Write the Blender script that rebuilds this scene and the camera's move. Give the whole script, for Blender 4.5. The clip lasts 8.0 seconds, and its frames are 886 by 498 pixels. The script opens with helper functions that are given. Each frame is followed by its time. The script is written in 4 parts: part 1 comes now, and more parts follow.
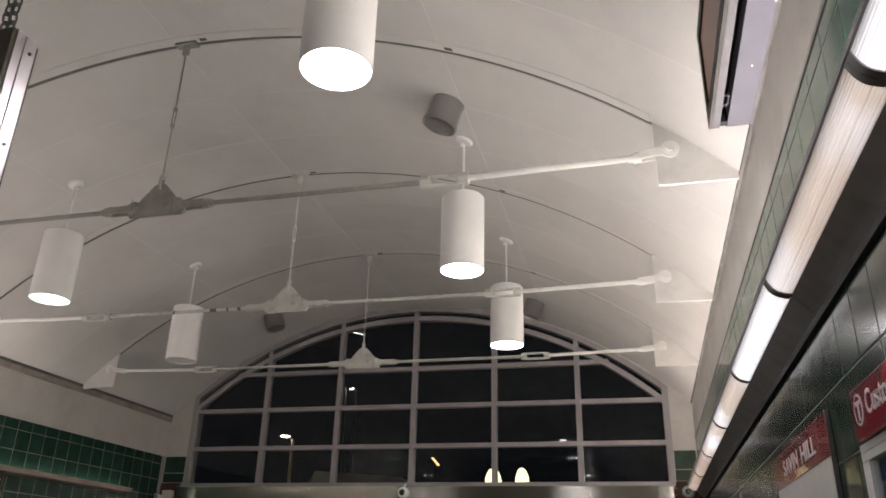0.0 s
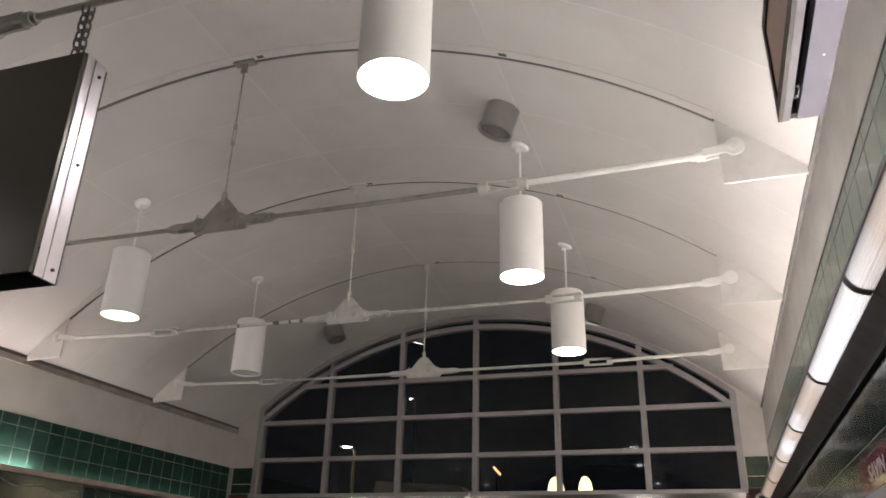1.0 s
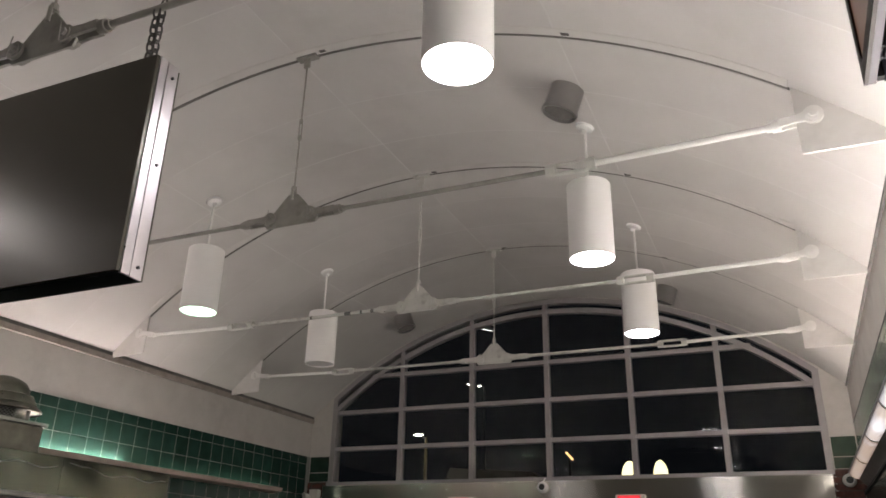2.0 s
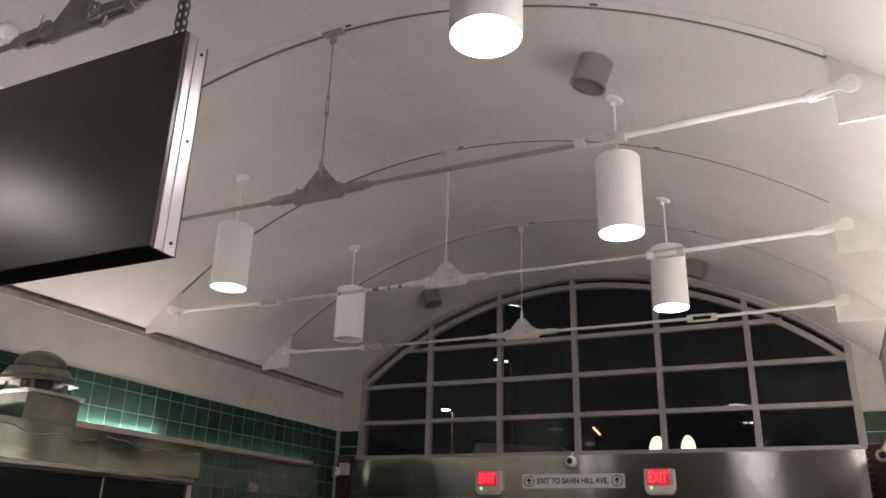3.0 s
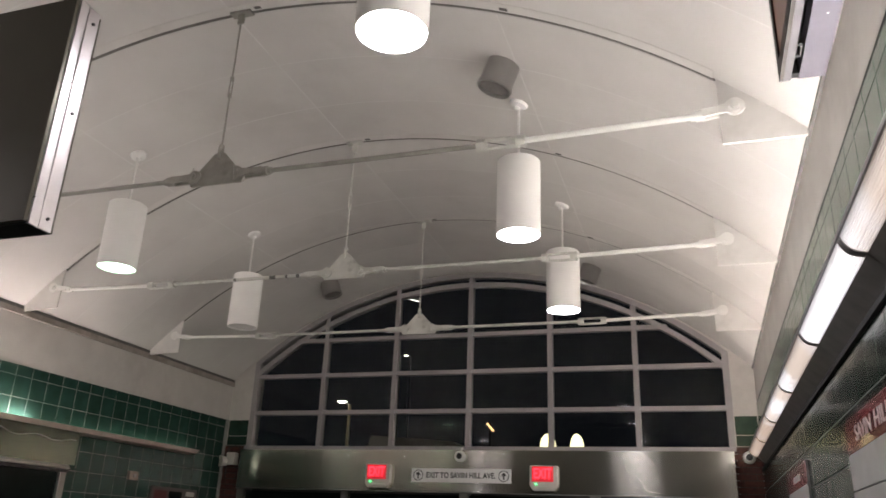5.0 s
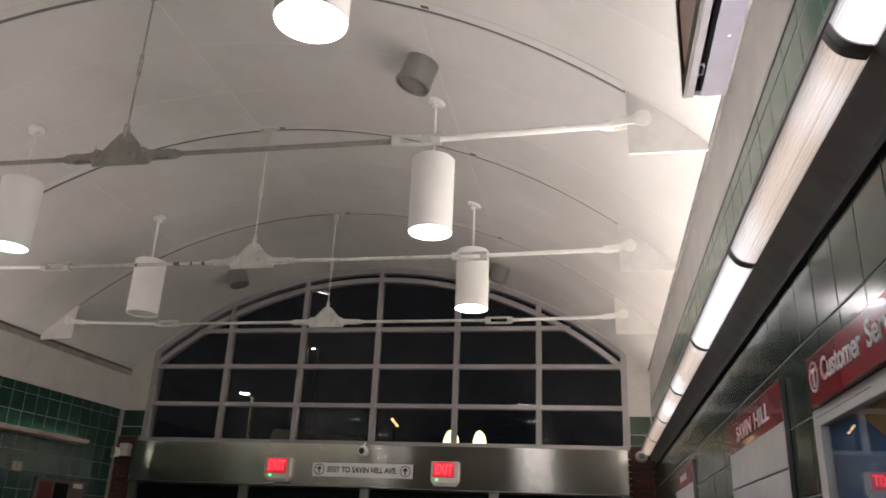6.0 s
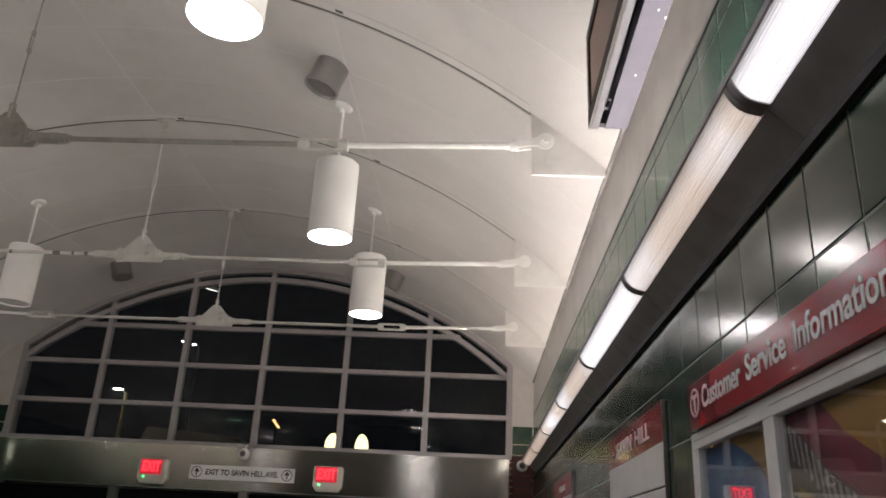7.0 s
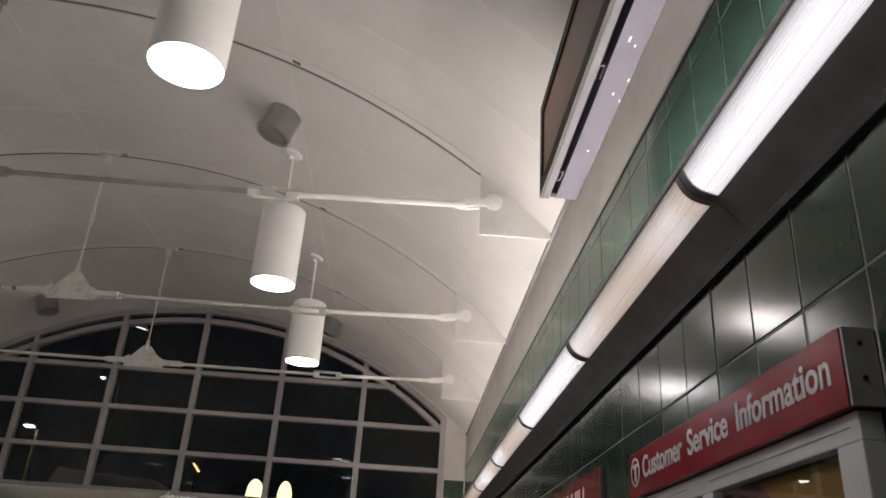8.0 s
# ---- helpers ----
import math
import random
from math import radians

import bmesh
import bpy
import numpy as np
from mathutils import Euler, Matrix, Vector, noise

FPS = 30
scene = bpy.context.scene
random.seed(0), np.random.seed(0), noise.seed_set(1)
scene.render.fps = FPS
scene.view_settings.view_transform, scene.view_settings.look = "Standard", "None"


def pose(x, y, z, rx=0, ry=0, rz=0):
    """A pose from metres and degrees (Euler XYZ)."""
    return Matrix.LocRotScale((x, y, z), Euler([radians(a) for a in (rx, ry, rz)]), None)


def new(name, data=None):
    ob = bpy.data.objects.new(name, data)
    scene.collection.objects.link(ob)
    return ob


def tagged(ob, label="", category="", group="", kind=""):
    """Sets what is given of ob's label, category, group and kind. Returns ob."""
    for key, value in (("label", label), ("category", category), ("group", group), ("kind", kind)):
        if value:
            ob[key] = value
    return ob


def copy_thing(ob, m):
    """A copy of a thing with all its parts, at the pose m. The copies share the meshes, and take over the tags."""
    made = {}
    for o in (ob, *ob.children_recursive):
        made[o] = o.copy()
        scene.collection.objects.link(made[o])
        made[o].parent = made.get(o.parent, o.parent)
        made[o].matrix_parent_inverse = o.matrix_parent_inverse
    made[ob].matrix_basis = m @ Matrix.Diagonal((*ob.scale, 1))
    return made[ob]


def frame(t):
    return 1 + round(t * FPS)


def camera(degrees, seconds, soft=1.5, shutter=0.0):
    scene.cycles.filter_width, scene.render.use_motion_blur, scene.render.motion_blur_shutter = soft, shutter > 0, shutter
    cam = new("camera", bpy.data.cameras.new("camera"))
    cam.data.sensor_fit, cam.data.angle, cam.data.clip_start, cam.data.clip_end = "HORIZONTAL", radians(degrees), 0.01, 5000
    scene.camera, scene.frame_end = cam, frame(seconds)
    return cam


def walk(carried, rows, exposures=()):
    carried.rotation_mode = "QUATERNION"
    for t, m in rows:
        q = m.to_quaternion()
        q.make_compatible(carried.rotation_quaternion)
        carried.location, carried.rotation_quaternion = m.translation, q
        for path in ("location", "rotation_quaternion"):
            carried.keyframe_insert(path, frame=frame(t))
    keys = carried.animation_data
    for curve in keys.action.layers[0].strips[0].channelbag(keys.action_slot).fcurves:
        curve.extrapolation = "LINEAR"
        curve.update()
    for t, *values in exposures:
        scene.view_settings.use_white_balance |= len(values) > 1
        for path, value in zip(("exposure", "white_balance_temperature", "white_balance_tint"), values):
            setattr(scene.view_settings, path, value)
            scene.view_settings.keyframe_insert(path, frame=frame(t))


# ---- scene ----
# Night view under the barrel vault of a small station lobby. x across, y along the vault, z up.
cam = camera(59.62, 8.0, soft=1.6, shutter=0.3)
PATH = [
    (0.0, pose(2.681, 0.010, 1.653, 112.94, -1.34, 13.96)),
    (0.5, pose(2.665, 0.010, 1.651, 113.39, -1.22, 15.84)),
    (1.0, pose(2.646, 0.018, 1.650, 113.49, -1.37, 18.32)),
    (1.5, pose(2.628, 0.022, 1.646, 112.92, -1.38, 21.07)),
    (2.0, pose(2.611, 0.018, 1.644, 112.47, -1.16, 23.48)),
    (3.5, pose(2.594, 0.020, 1.634, 110.03, -1.56, 25.55)),
    (4.0, pose(2.619, 0.018, 1.631, 109.96, -1.67, 23.93)),
    (4.5, pose(2.637, 0.024, 1.641, 110.23, -1.93, 21.00)),
    (6.0, pose(2.664, 0.014, 1.637, 110.39, -2.33, 10.83)),
    (6.5, pose(2.648, 0.006, 1.645, 110.32, -2.40, 6.87)),
    (7.0, pose(2.623, -0.023, 1.659, 111.03, -2.75, 2.19)),
    (7.5, pose(2.587, -0.056, 1.674, 112.83, -3.14, -1.39)),
    (8.0, pose(2.566, -0.080, 1.686, 114.71, -3.46, -3.26)),
]
walk(cam, PATH, exposures=((0.0, 0.04), (1.5, 0.0), (2.0, 0.01), (3.5, 0.04), (4.0, 0.20), (4.5, 0.24), (5.8, 0.18), (6.5, 0.14), (7.0, 0.0), (7.5, -0.10), (8.0, -0.18)))

# ---- plan ----
XW = 3.25            # inner face of the side walls
YG = 9.01            # inner face of the gable wall
YB = -4.2            # back wall
SPRING = 3.50        # height at which the vault meets the walls
VR, VZ = 4.686, 0.124  # vault radius and height of its axis
BAND_E, BAND_W = 3.10, 2.98   # tops of the green tiling
RIBS = [-1.87, -0.05, 1.77, 3.59, 5.41, 7.23]
TIE_Z = 3.62
LAMP_DOWN, STRIP_GLOW, TUBE_E, TUBE_W = 50.0, 1.35, 158.0, 124.0


def vault_z(x, r=VR, c=VZ):
    return c + math.sqrt(r * r - x * x)


# ---- world ----
world = bpy.data.worlds.new("night")
scene.world = world
world.use_nodes = True
world.node_tree.nodes["Background"].inputs["Color"].default_value = (0.010, 0.011, 0.014, 1)
world.node_tree.nodes["Background"].inputs["Strength"].default_value = 0.25


# ---- materials ----
def mat(name, color, rough=0.5, metal=0.0, var=0.12, scale=6.0, bump=0.0, bump_scale=60.0, stain=None, stain_scale=1.2,
        coat=0.0, place=False, spec=0.5, rand=0.0, island=False, rough_var=0.0, stretch=None, bump_detail=4):
    m = bpy.data.materials.new(name)
    m.use_nodes = True
    nt = m.node_tree
    b = nt.nodes["Principled BSDF"]
    b.inputs["Roughness"].default_value = rough
    b.inputs["Metallic"].default_value = metal
    b.inputs["Coat Weight"].default_value = coat
    b.inputs["Specular IOR Level"].default_value = spec
    tc = nt.nodes.new("ShaderNodeTexCoord")
    mp = nt.nodes.new("ShaderNodeMapping")
    where = nt.nodes.new("ShaderNodeNewGeometry").outputs["Position"] if place else tc.outputs["Object"]
    nt.links.new(where, mp.inputs["Vector"])
    if stretch:
        mp.inputs["Scale"].default_value = stretch
    n1 = nt.nodes.new("ShaderNodeTexNoise")
    n1.inputs["Scale"].default_value = scale
    n1.inputs["Detail"].default_value = 6
    nt.links.new(mp.outputs["Vector"], n1.inputs["Vector"])
    ramp = nt.nodes.new("ShaderNodeValToRGB")
    ramp.color_ramp.elements[0].position, ramp.color_ramp.elements[1].position = 0.3, 0.7
    lo, hi = 1 - var, 1 + var
    ramp.color_ramp.elements[0].color = (*[min(1, c * lo) for c in color], 1)
    ramp.color_ramp.elements[1].color = (*[min(1, c * hi) for c in color], 1)
    nt.links.new(n1.outputs["Fac"], ramp.inputs["Fac"])
    out = ramp.outputs["Color"]
    if stain:
        n2 = nt.nodes.new("ShaderNodeTexNoise")
        n2.inputs["Scale"].default_value = stain_scale
        n2.inputs["Detail"].default_value = 9
        n2.inputs["Roughness"].default_value = 0.65
        nt.links.new(tc.outputs["Object"], n2.inputs["Vector"])
        r2 = nt.nodes.new("ShaderNodeValToRGB")
        r2.color_ramp.elements[0].position, r2.color_ramp.elements[1].position = 0.52, 0.78
        r2.color_ramp.elements[0].color, r2.color_ramp.elements[1].color = (0, 0, 0, 1), (1, 1, 1, 1)
        nt.links.new(n2.outputs["Fac"], r2.inputs["Fac"])
        mx = nt.nodes.new("ShaderNodeMix")
        mx.data_type = "RGBA"
        nt.links.new(r2.outputs["Color"], mx.inputs["Factor"])
        nt.links.new(out, mx.inputs["A"])
        mx.inputs["B"].default_value = (*stain, 1)
        out = mx.outputs["Result"]
    if rand:
        if island:
            src = nt.nodes.new("ShaderNodeNewGeometry").outputs["Random Per Island"]
        else:
            src = nt.nodes.new("ShaderNodeObjectInfo").outputs["Random"]
        mr = nt.nodes.new("ShaderNodeMapRange")
        mr.inputs["To Min"].default_value, mr.inputs["To Max"].default_value = 1 - rand, 1 + rand
        nt.links.new(src, mr.inputs["Value"])
        hs = nt.nodes.new("ShaderNodeHueSaturation")
        nt.links.new(mr.outputs["Result"], hs.inputs["Value"])
        nt.links.new(out, hs.inputs["Color"])
        out = hs.outputs["Color"]
    nt.links.new(out, b.inputs["Base Color"])
    if rough_var:
        mr = nt.nodes.new("ShaderNodeMapRange")
        mr.inputs["From Min"].default_value, mr.inputs["From Max"].default_value = 0.3, 0.7
        mr.inputs["To Min"].default_value, mr.inputs["To Max"].default_value = max(0.02, rough - rough_var), rough + rough_var
        nt.links.new(n1.outputs["Fac"], mr.inputs["Value"])
        nt.links.new(mr.outputs["Result"], b.inputs["Roughness"])
    if bump:
        n3 = nt.nodes.new("ShaderNodeTexNoise")
        n3.inputs["Scale"].default_value = bump_scale
        n3.inputs["Detail"].default_value = bump_detail
        nt.links.new(mp.outputs["Vector"], n3.inputs["Vector"])
        bp = nt.nodes.new("ShaderNodeBump")
        bp.inputs["Strength"].default_value = bump
        bp.inputs["Distance"].default_value = 0.01
        nt.links.new(n3.outputs["Fac"], bp.inputs["Height"])
        nt.links.new(bp.outputs["Normal"], b.inputs["Normal"])
    return m


def glow(name, color, strength, base=(0.8, 0.8, 0.8)):
    m = bpy.data.materials.new(name)
    m.use_nodes = True
    b = m.node_tree.nodes["Principled BSDF"]
    b.inputs["Base Color"].default_value = (*base, 1)
    b.inputs["Emission Color"].default_value = (*color, 1)
    b.inputs["Emission Strength"].default_value = strength
    b.inputs["Roughness"].default_value = 0.4
    return m


def glass_mat(name, tint=(1, 1, 1), rough=0.0, ior=1.5):
    m = bpy.data.materials.new(name)
    m.use_nodes = True
    b = m.node_tree.nodes["Principled BSDF"]
    b.inputs["Base Color"].default_value = (*tint, 1)
    b.inputs["Transmission Weight"].default_value = 1.0
    b.inputs["Roughness"].default_value = rough
    b.inputs["IOR"].default_value = ior
    return m


M_VAULT = mat("vault_paint", (0.56, 0.545, 0.525), 0.62, var=0.04, scale=2.2, bump=0.05, bump_scale=35, stain=(0.48, 0.465, 0.445), stain_scale=0.9, rand=0.025, island=True)
M_RIB = mat("rib_paint", (0.585, 0.57, 0.545), 0.6, var=0.05, scale=6, bump=0.04, bump_scale=50, stain=(0.46, 0.445, 0.42), stain_scale=3)
M_GUSSET = mat("gusset_paint", (0.62, 0.605, 0.58), 0.5, var=0.04, scale=9, bump=0.03, bump_scale=60, stain=(0.50, 0.485, 0.46), stain_scale=4)
M_CAULK = mat("joint_filler", (0.61, 0.60, 0.58), 0.7, var=0.05)
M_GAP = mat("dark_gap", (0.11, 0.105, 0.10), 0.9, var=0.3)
M_PAINT = mat("white_paint", (0.76, 0.75, 0.72), 0.45, var=0.05, scale=14, bump=0.05, bump_scale=80, stain=(0.60, 0.58, 0.54), stain_scale=7)
M_SHADE = mat("lamp_enamel", (0.82, 0.81, 0.79), 0.35, var=0.02, scale=5)
# Tie rod paint with its shade mixed in: darker grey, plus stains.
M_TIE_SHADED = mat("tie_rod_paint_shaded", (0.29, 0.28, 0.25), 0.38, var=0.12, scale=14, bump=0.05, bump_scale=80, stain=(0.17, 0.16, 0.14), stain_scale=9)
M_BAND = mat("band_paint", (0.50, 0.48, 0.45), 0.6, var=0.06, scale=4, bump=0.12, bump_scale=25, stain=(0.38, 0.36, 0.335), stain_scale=1.6)
M_TILE = mat("green_glaze", (0.021, 0.047, 0.034), 0.17, var=0.25, scale=7, bump=0.004, bump_scale=5, place=True, spec=0.62, rand=0.16, rough_var=0.015)
# Same tile as M_TILE, darker and duller so the shade is in the colour.
M_TILE_WEST_SHADED = mat("green_glaze_shaded_west", (0.015, 0.041, 0.031), 0.26, var=0.25, scale=7, place=True, spec=0.25, rand=0.16)
M_TILE_STUFF = mat("green_glaze_far", (0.021, 0.047, 0.034), 0.17, var=0.25, scale=7, bump=0.004, bump_scale=5, place=True, spec=0.62, rand=0.16, island=True, rough_var=0.015)
for glazed in (M_TILE, M_TILE_STUFF):
    glazed.node_tree.nodes["Principled BSDF"].inputs["Specular Tint"].default_value = (1.0, 0.91, 0.70, 1)
M_BACK = mat("unseen_back_wall_dark", (0.05, 0.08, 0.07), 0.6, var=0.2, scale=3)
M_LEDGE = mat("ledge_paint", (0.30, 0.265, 0.235), 0.55, var=0.15, scale=8, stain=(0.14, 0.12, 0.10), stain_scale=3)
M_SPUN = mat("spun_aluminium", (0.40, 0.39, 0.38), 0.28, metal=1.0, var=0.03, scale=3)
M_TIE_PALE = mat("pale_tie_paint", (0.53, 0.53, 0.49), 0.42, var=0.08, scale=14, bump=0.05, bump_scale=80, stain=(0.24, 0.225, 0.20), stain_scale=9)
M_GROUT = mat("grout", (0.25, 0.26, 0.24), 0.9, var=0.2, scale=30, bump=0.2)
M_MORTAR = mat("dark_mortar", (0.075, 0.058, 0.050), 0.9, var=0.3, scale=20, bump=0.2)
M_BRICK = mat("red_brick", (0.085, 0.030, 0.022), 0.8, var=0.35, scale=30, bump=0.3, bump_scale=120, place=True, rand=0.25)
M_FAN = mat("weathered_spun_metal", (0.135, 0.132, 0.108), 0.42, metal=0.85, var=0.25, scale=9, bump=0.05, bump_scale=20)
M_STEEL = mat("brushed_stainless", (0.42, 0.40, 0.38), 0.34, metal=1.0, var=0.05, scale=2.5, rough_var=0.03)
M_CLAD = mat("brushed_cladding", (0.50, 0.48, 0.43), 0.17, metal=1.0, var=0.05, scale=1.2, rough_var=0.02, bump=0.06, bump_scale=1.6, bump_detail=1)
for brushed, strength, turn in ((M_CLAD, 0.97, 0.25), (M_SPUN, 0.85, 0.0)):
    tan = brushed.node_tree.nodes.new("ShaderNodeTangent")
    tan.direction_type, tan.axis = "RADIAL", "Z"
    shader = brushed.node_tree.nodes["Principled BSDF"]
    brushed.node_tree.links.new(tan.outputs["Tangent"], shader.inputs["Tangent"])
    shader.inputs["Anisotropic"].default_value = strength
    shader.inputs["Anisotropic Rotation"].default_value = turn
M_POLE = mat("dark_pole", (0.05, 0.05, 0.05), 0.7, var=0.2)
M_STEEL_DULL = mat("dull_galvanised", (0.30, 0.30, 0.28), 0.42, metal=1.0, var=0.2, scale=7, bump=0.06, bump_scale=20, rough_var=0.1)
M_ALU = mat("anodised_aluminium", (0.54, 0.51, 0.52), 0.33, metal=1.0, var=0.06, scale=12, rough_var=0.06)
M_FRAME = mat("window_frame_paint", (0.30, 0.285, 0.285), 0.45, var=0.06, scale=10, bump=0.04)
M_BLACK = mat("black_metal", (0.010, 0.010, 0.010), 0.35, var=0.3, scale=20)
M_BEZEL = mat("matt_black", (0.006, 0.006, 0.006), 0.6, var=0.2, spec=0.1)
M_STRIPE = mat("rib_joint_strip", (0.12, 0.112, 0.105), 0.7, var=0.2, scale=12)
M_CHAIN = mat("dark_steel_chain", (0.12, 0.115, 0.11), 0.45, metal=0.8, var=0.2)
M_SIGNFACE = mat("bronze_sign_face", (0.068, 0.061, 0.048), 0.30, metal=0.6, var=0.05, scale=2, rough_var=0.02)
M_HOUSING = mat("grey_fixture_housing", (0.36, 0.35, 0.34), 0.5, var=0.15, scale=10, bump=0.03)
# Near-black for strips that stand in for shade on the east wall.
M_SHADOW_STRIP = mat("black_shadow_strip", (0.03, 0.03, 0.03), 0.7, var=0.2)
M_FLOOR = mat("terrazzo", (0.11, 0.105, 0.095), 0.35, var=0.25, scale=60, stain=(0.26, 0.25, 0.23), stain_scale=1.5)
M_RED = mat("red_enamel", (0.33, 0.018, 0.028), 0.22, var=0.08, scale=8, coat=0.3)
M_WHITE = mat("white_enamel", (0.78, 0.78, 0.76), 0.25, var=0.04, scale=10)
M_LETTER = mat("letter_white", (0.82, 0.80, 0.80), 0.4, var=0.04)
M_INK = mat("letter_black", (0.02, 0.02, 0.02), 0.5, var=0.1)
M_PLASTIC = mat("beige_plastic", (0.62, 0.60, 0.54), 0.4, var=0.05, scale=20)
M_DOORDARK = mat("dark_door_panel", (0.006, 0.009, 0.008), 0.22, var=0.2, spec=0.05)
M_BARGREY = mat("poster_grey", (0.22, 0.21, 0.20), 0.45, var=0.1)
M_BLUE = mat("poster_blue", (0.007, 0.055, 0.15), 0.4, var=0.15, scale=5)
M_PALE = mat("poster_pale_blue", (0.05, 0.12, 0.19), 0.4, var=0.15)
M_YELLOW = mat("poster_yellow", (0.22, 0.115, 0.010), 0.4, var=0.2, scale=5)
M_MAROON = mat("poster_maroon", (0.12, 0.011, 0.024), 0.4, var=0.25, scale=7)
M_OLIVE = mat("poster_brown", (0.045, 0.030, 0.018), 0.45, var=0.3, scale=6)
M_ASPHALT = mat("asphalt", (0.05, 0.05, 0.05), 0.9, var=0.3, scale=3)
M_FARWALL = mat("far_wall", (0.10, 0.09, 0.08), 0.9, var=0.3, scale=1)
M_GLASS = glass_mat("window_glass", (0.93, 0.96, 0.95), 0.0, 1.27)
M_PANE = glass_mat("case_glass", (0.97, 0.98, 0.98))
G_LAMP = glow("cool_led", (1.0, 0.95, 1.0), LAMP_DOWN)
G_LAMP_DIM = glow("greenish_led", (0.55, 1.0, 0.66), 6.0)
G_TUBE_E = glow("tube_light", (1.0, 0.91, 0.87), TUBE_E)
G_TUBE_OLD = glow("worn_tube_light", (1.0, 0.87, 0.80), TUBE_E * 0.68)
G_TUBE = glow("warm_tube_light", (1.0, 0.87, 0.84), TUBE_W)
G_TUBE_WEAK = glow("failing_tube", (0.95, 1.0, 0.85), TUBE_W * 0.045)
G_RED = glow("exit_red", (1.0, 0.03, 0.05), 2.6, (0.3, 0.02, 0.02))
G_GREEN = glow("pilot_green", (0.05, 1.0, 0.25), 3.0)
# Amber reflection on the display screen, put in as emission rising with y.
G_ORANGE = glow("amber_reflection_glow", (1.0, 0.40, 0.20), 0.05, (0.055, 0.052, 0.050))
nt = G_ORANGE.node_tree
where = nt.nodes.new("ShaderNodeTexCoord")
axes = nt.nodes.new("ShaderNodeSeparateXYZ")
fade = nt.nodes.new("ShaderNodeMapRange")
fade.interpolation_type = "SMOOTHSTEP"
fade.inputs["From Min"].default_value, fade.inputs["From Max"].default_value = 1.3, 2.35
fade.inputs["To Min"].default_value, fade.inputs["To Max"].default_value = 0.0, 0.07
nt.links.new(where.outputs["Object"], axes.inputs["Vector"])
nt.links.new(axes.outputs["Y"], fade.inputs["Value"])
nt.links.new(fade.outputs["Result"], nt.nodes["Principled BSDF"].inputs["Emission Strength"])


# ---- mesh helpers ----
def link(name, bm, material, parent=None, label="", smooth=False, angle=40):
    me = bpy.data.meshes.new(name)
    bmesh.ops.recalc_face_normals(bm, faces=bm.faces[:])
    if smooth:
        for e in bm.edges:
            e.smooth = len(e.link_faces) == 2 and e.calc_face_angle(0) < radians(angle)
        for f in bm.faces:
            f.smooth = True
    bm.to_mesh(me)
    bm.free()
    me.materials.append(material)
    ob = new(name, me)
    if parent is not None:
        ob.parent = parent
    if label:
        ob["label"] = label
    return ob


def part(name, bm, material, parent, label="", smooth=False, m=None):
    ob = link(name, bm, material, parent, label, smooth)
    if m is not None:
        ob.matrix_basis = m
    return ob


def base(name, m, label, category, group="", kind=""):
    ob = new(name)
    ob.empty_display_size = 0.1
    ob.matrix_basis = m
    return tagged(ob, label, category, group, kind)


def box(x0, x1, y0, y1, z0, z1, bevel=0.0, bm=None):
    own = bm if bm is not None else bmesh.new()
    vs = [own.verts.new((x, y, z)) for x in (x0, x1) for y in (y0, y1) for z in (z0, z1)]
    for q in ((0, 1, 3, 2), (4, 6, 7, 5), (0, 4, 5, 1), (2, 3, 7, 6), (0, 2, 6, 4), (1, 5, 7, 3)):
        own.faces.new([vs[i] for i in q])
    if bevel:
        es = list({e for v in vs for e in v.link_edges})
        bmesh.ops.bevel(own, geom=es, offset=bevel, segments=2, affect="EDGES", profile=0.6)
    return own


def lathe(profile, n=32, bm=None, at=(0, 0, 0)):
    """profile: (radius, z) pairs, turned round the z axis."""
    own = bm if bm is not None else bmesh.new()
    rings = []
    for r, z in profile:
        if r < 1e-6:
            rings.append([own.verts.new((at[0], at[1], at[2] + z))])
        else:
            rings.append([own.verts.new((at[0] + r * math.cos(2 * math.pi * i / n), at[1] + r * math.sin(2 * math.pi * i / n), at[2] + z)) for i in range(n)])
    for a, b in zip(rings, rings[1:]):
        for i in range(n):
            j = (i + 1) % n
            if len(a) == 1 and len(b) > 1:
                own.faces.new((a[0], b[i], b[j]))
            elif len(b) == 1 and len(a) > 1:
                own.faces.new((a[i], a[j], b[0]))
            elif len(a) > 1:
                own.faces.new((a[i], a[j], b[j], b[i]))
    return own


def rod(p, q, r, n=12, bm=None):
    own = bm if bm is not None else bmesh.new()
    p, q = Vector(p), Vector(q)
    t = (q - p).to_track_quat("Z", "Y").to_matrix()
    ends = []
    for c in (p, q):
        ends.append([own.verts.new(c + t @ Vector((r * math.cos(2 * math.pi * i / n), r * math.sin(2 * math.pi * i / n), 0))) for i in range(n)])
    for i in range(n):
        own.faces.new((ends[0][i], ends[0][(i + 1) % n], ends[1][(i + 1) % n], ends[1][i]))
    own.faces.new(ends[0][::-1])
    own.faces.new(ends[1])
    return own


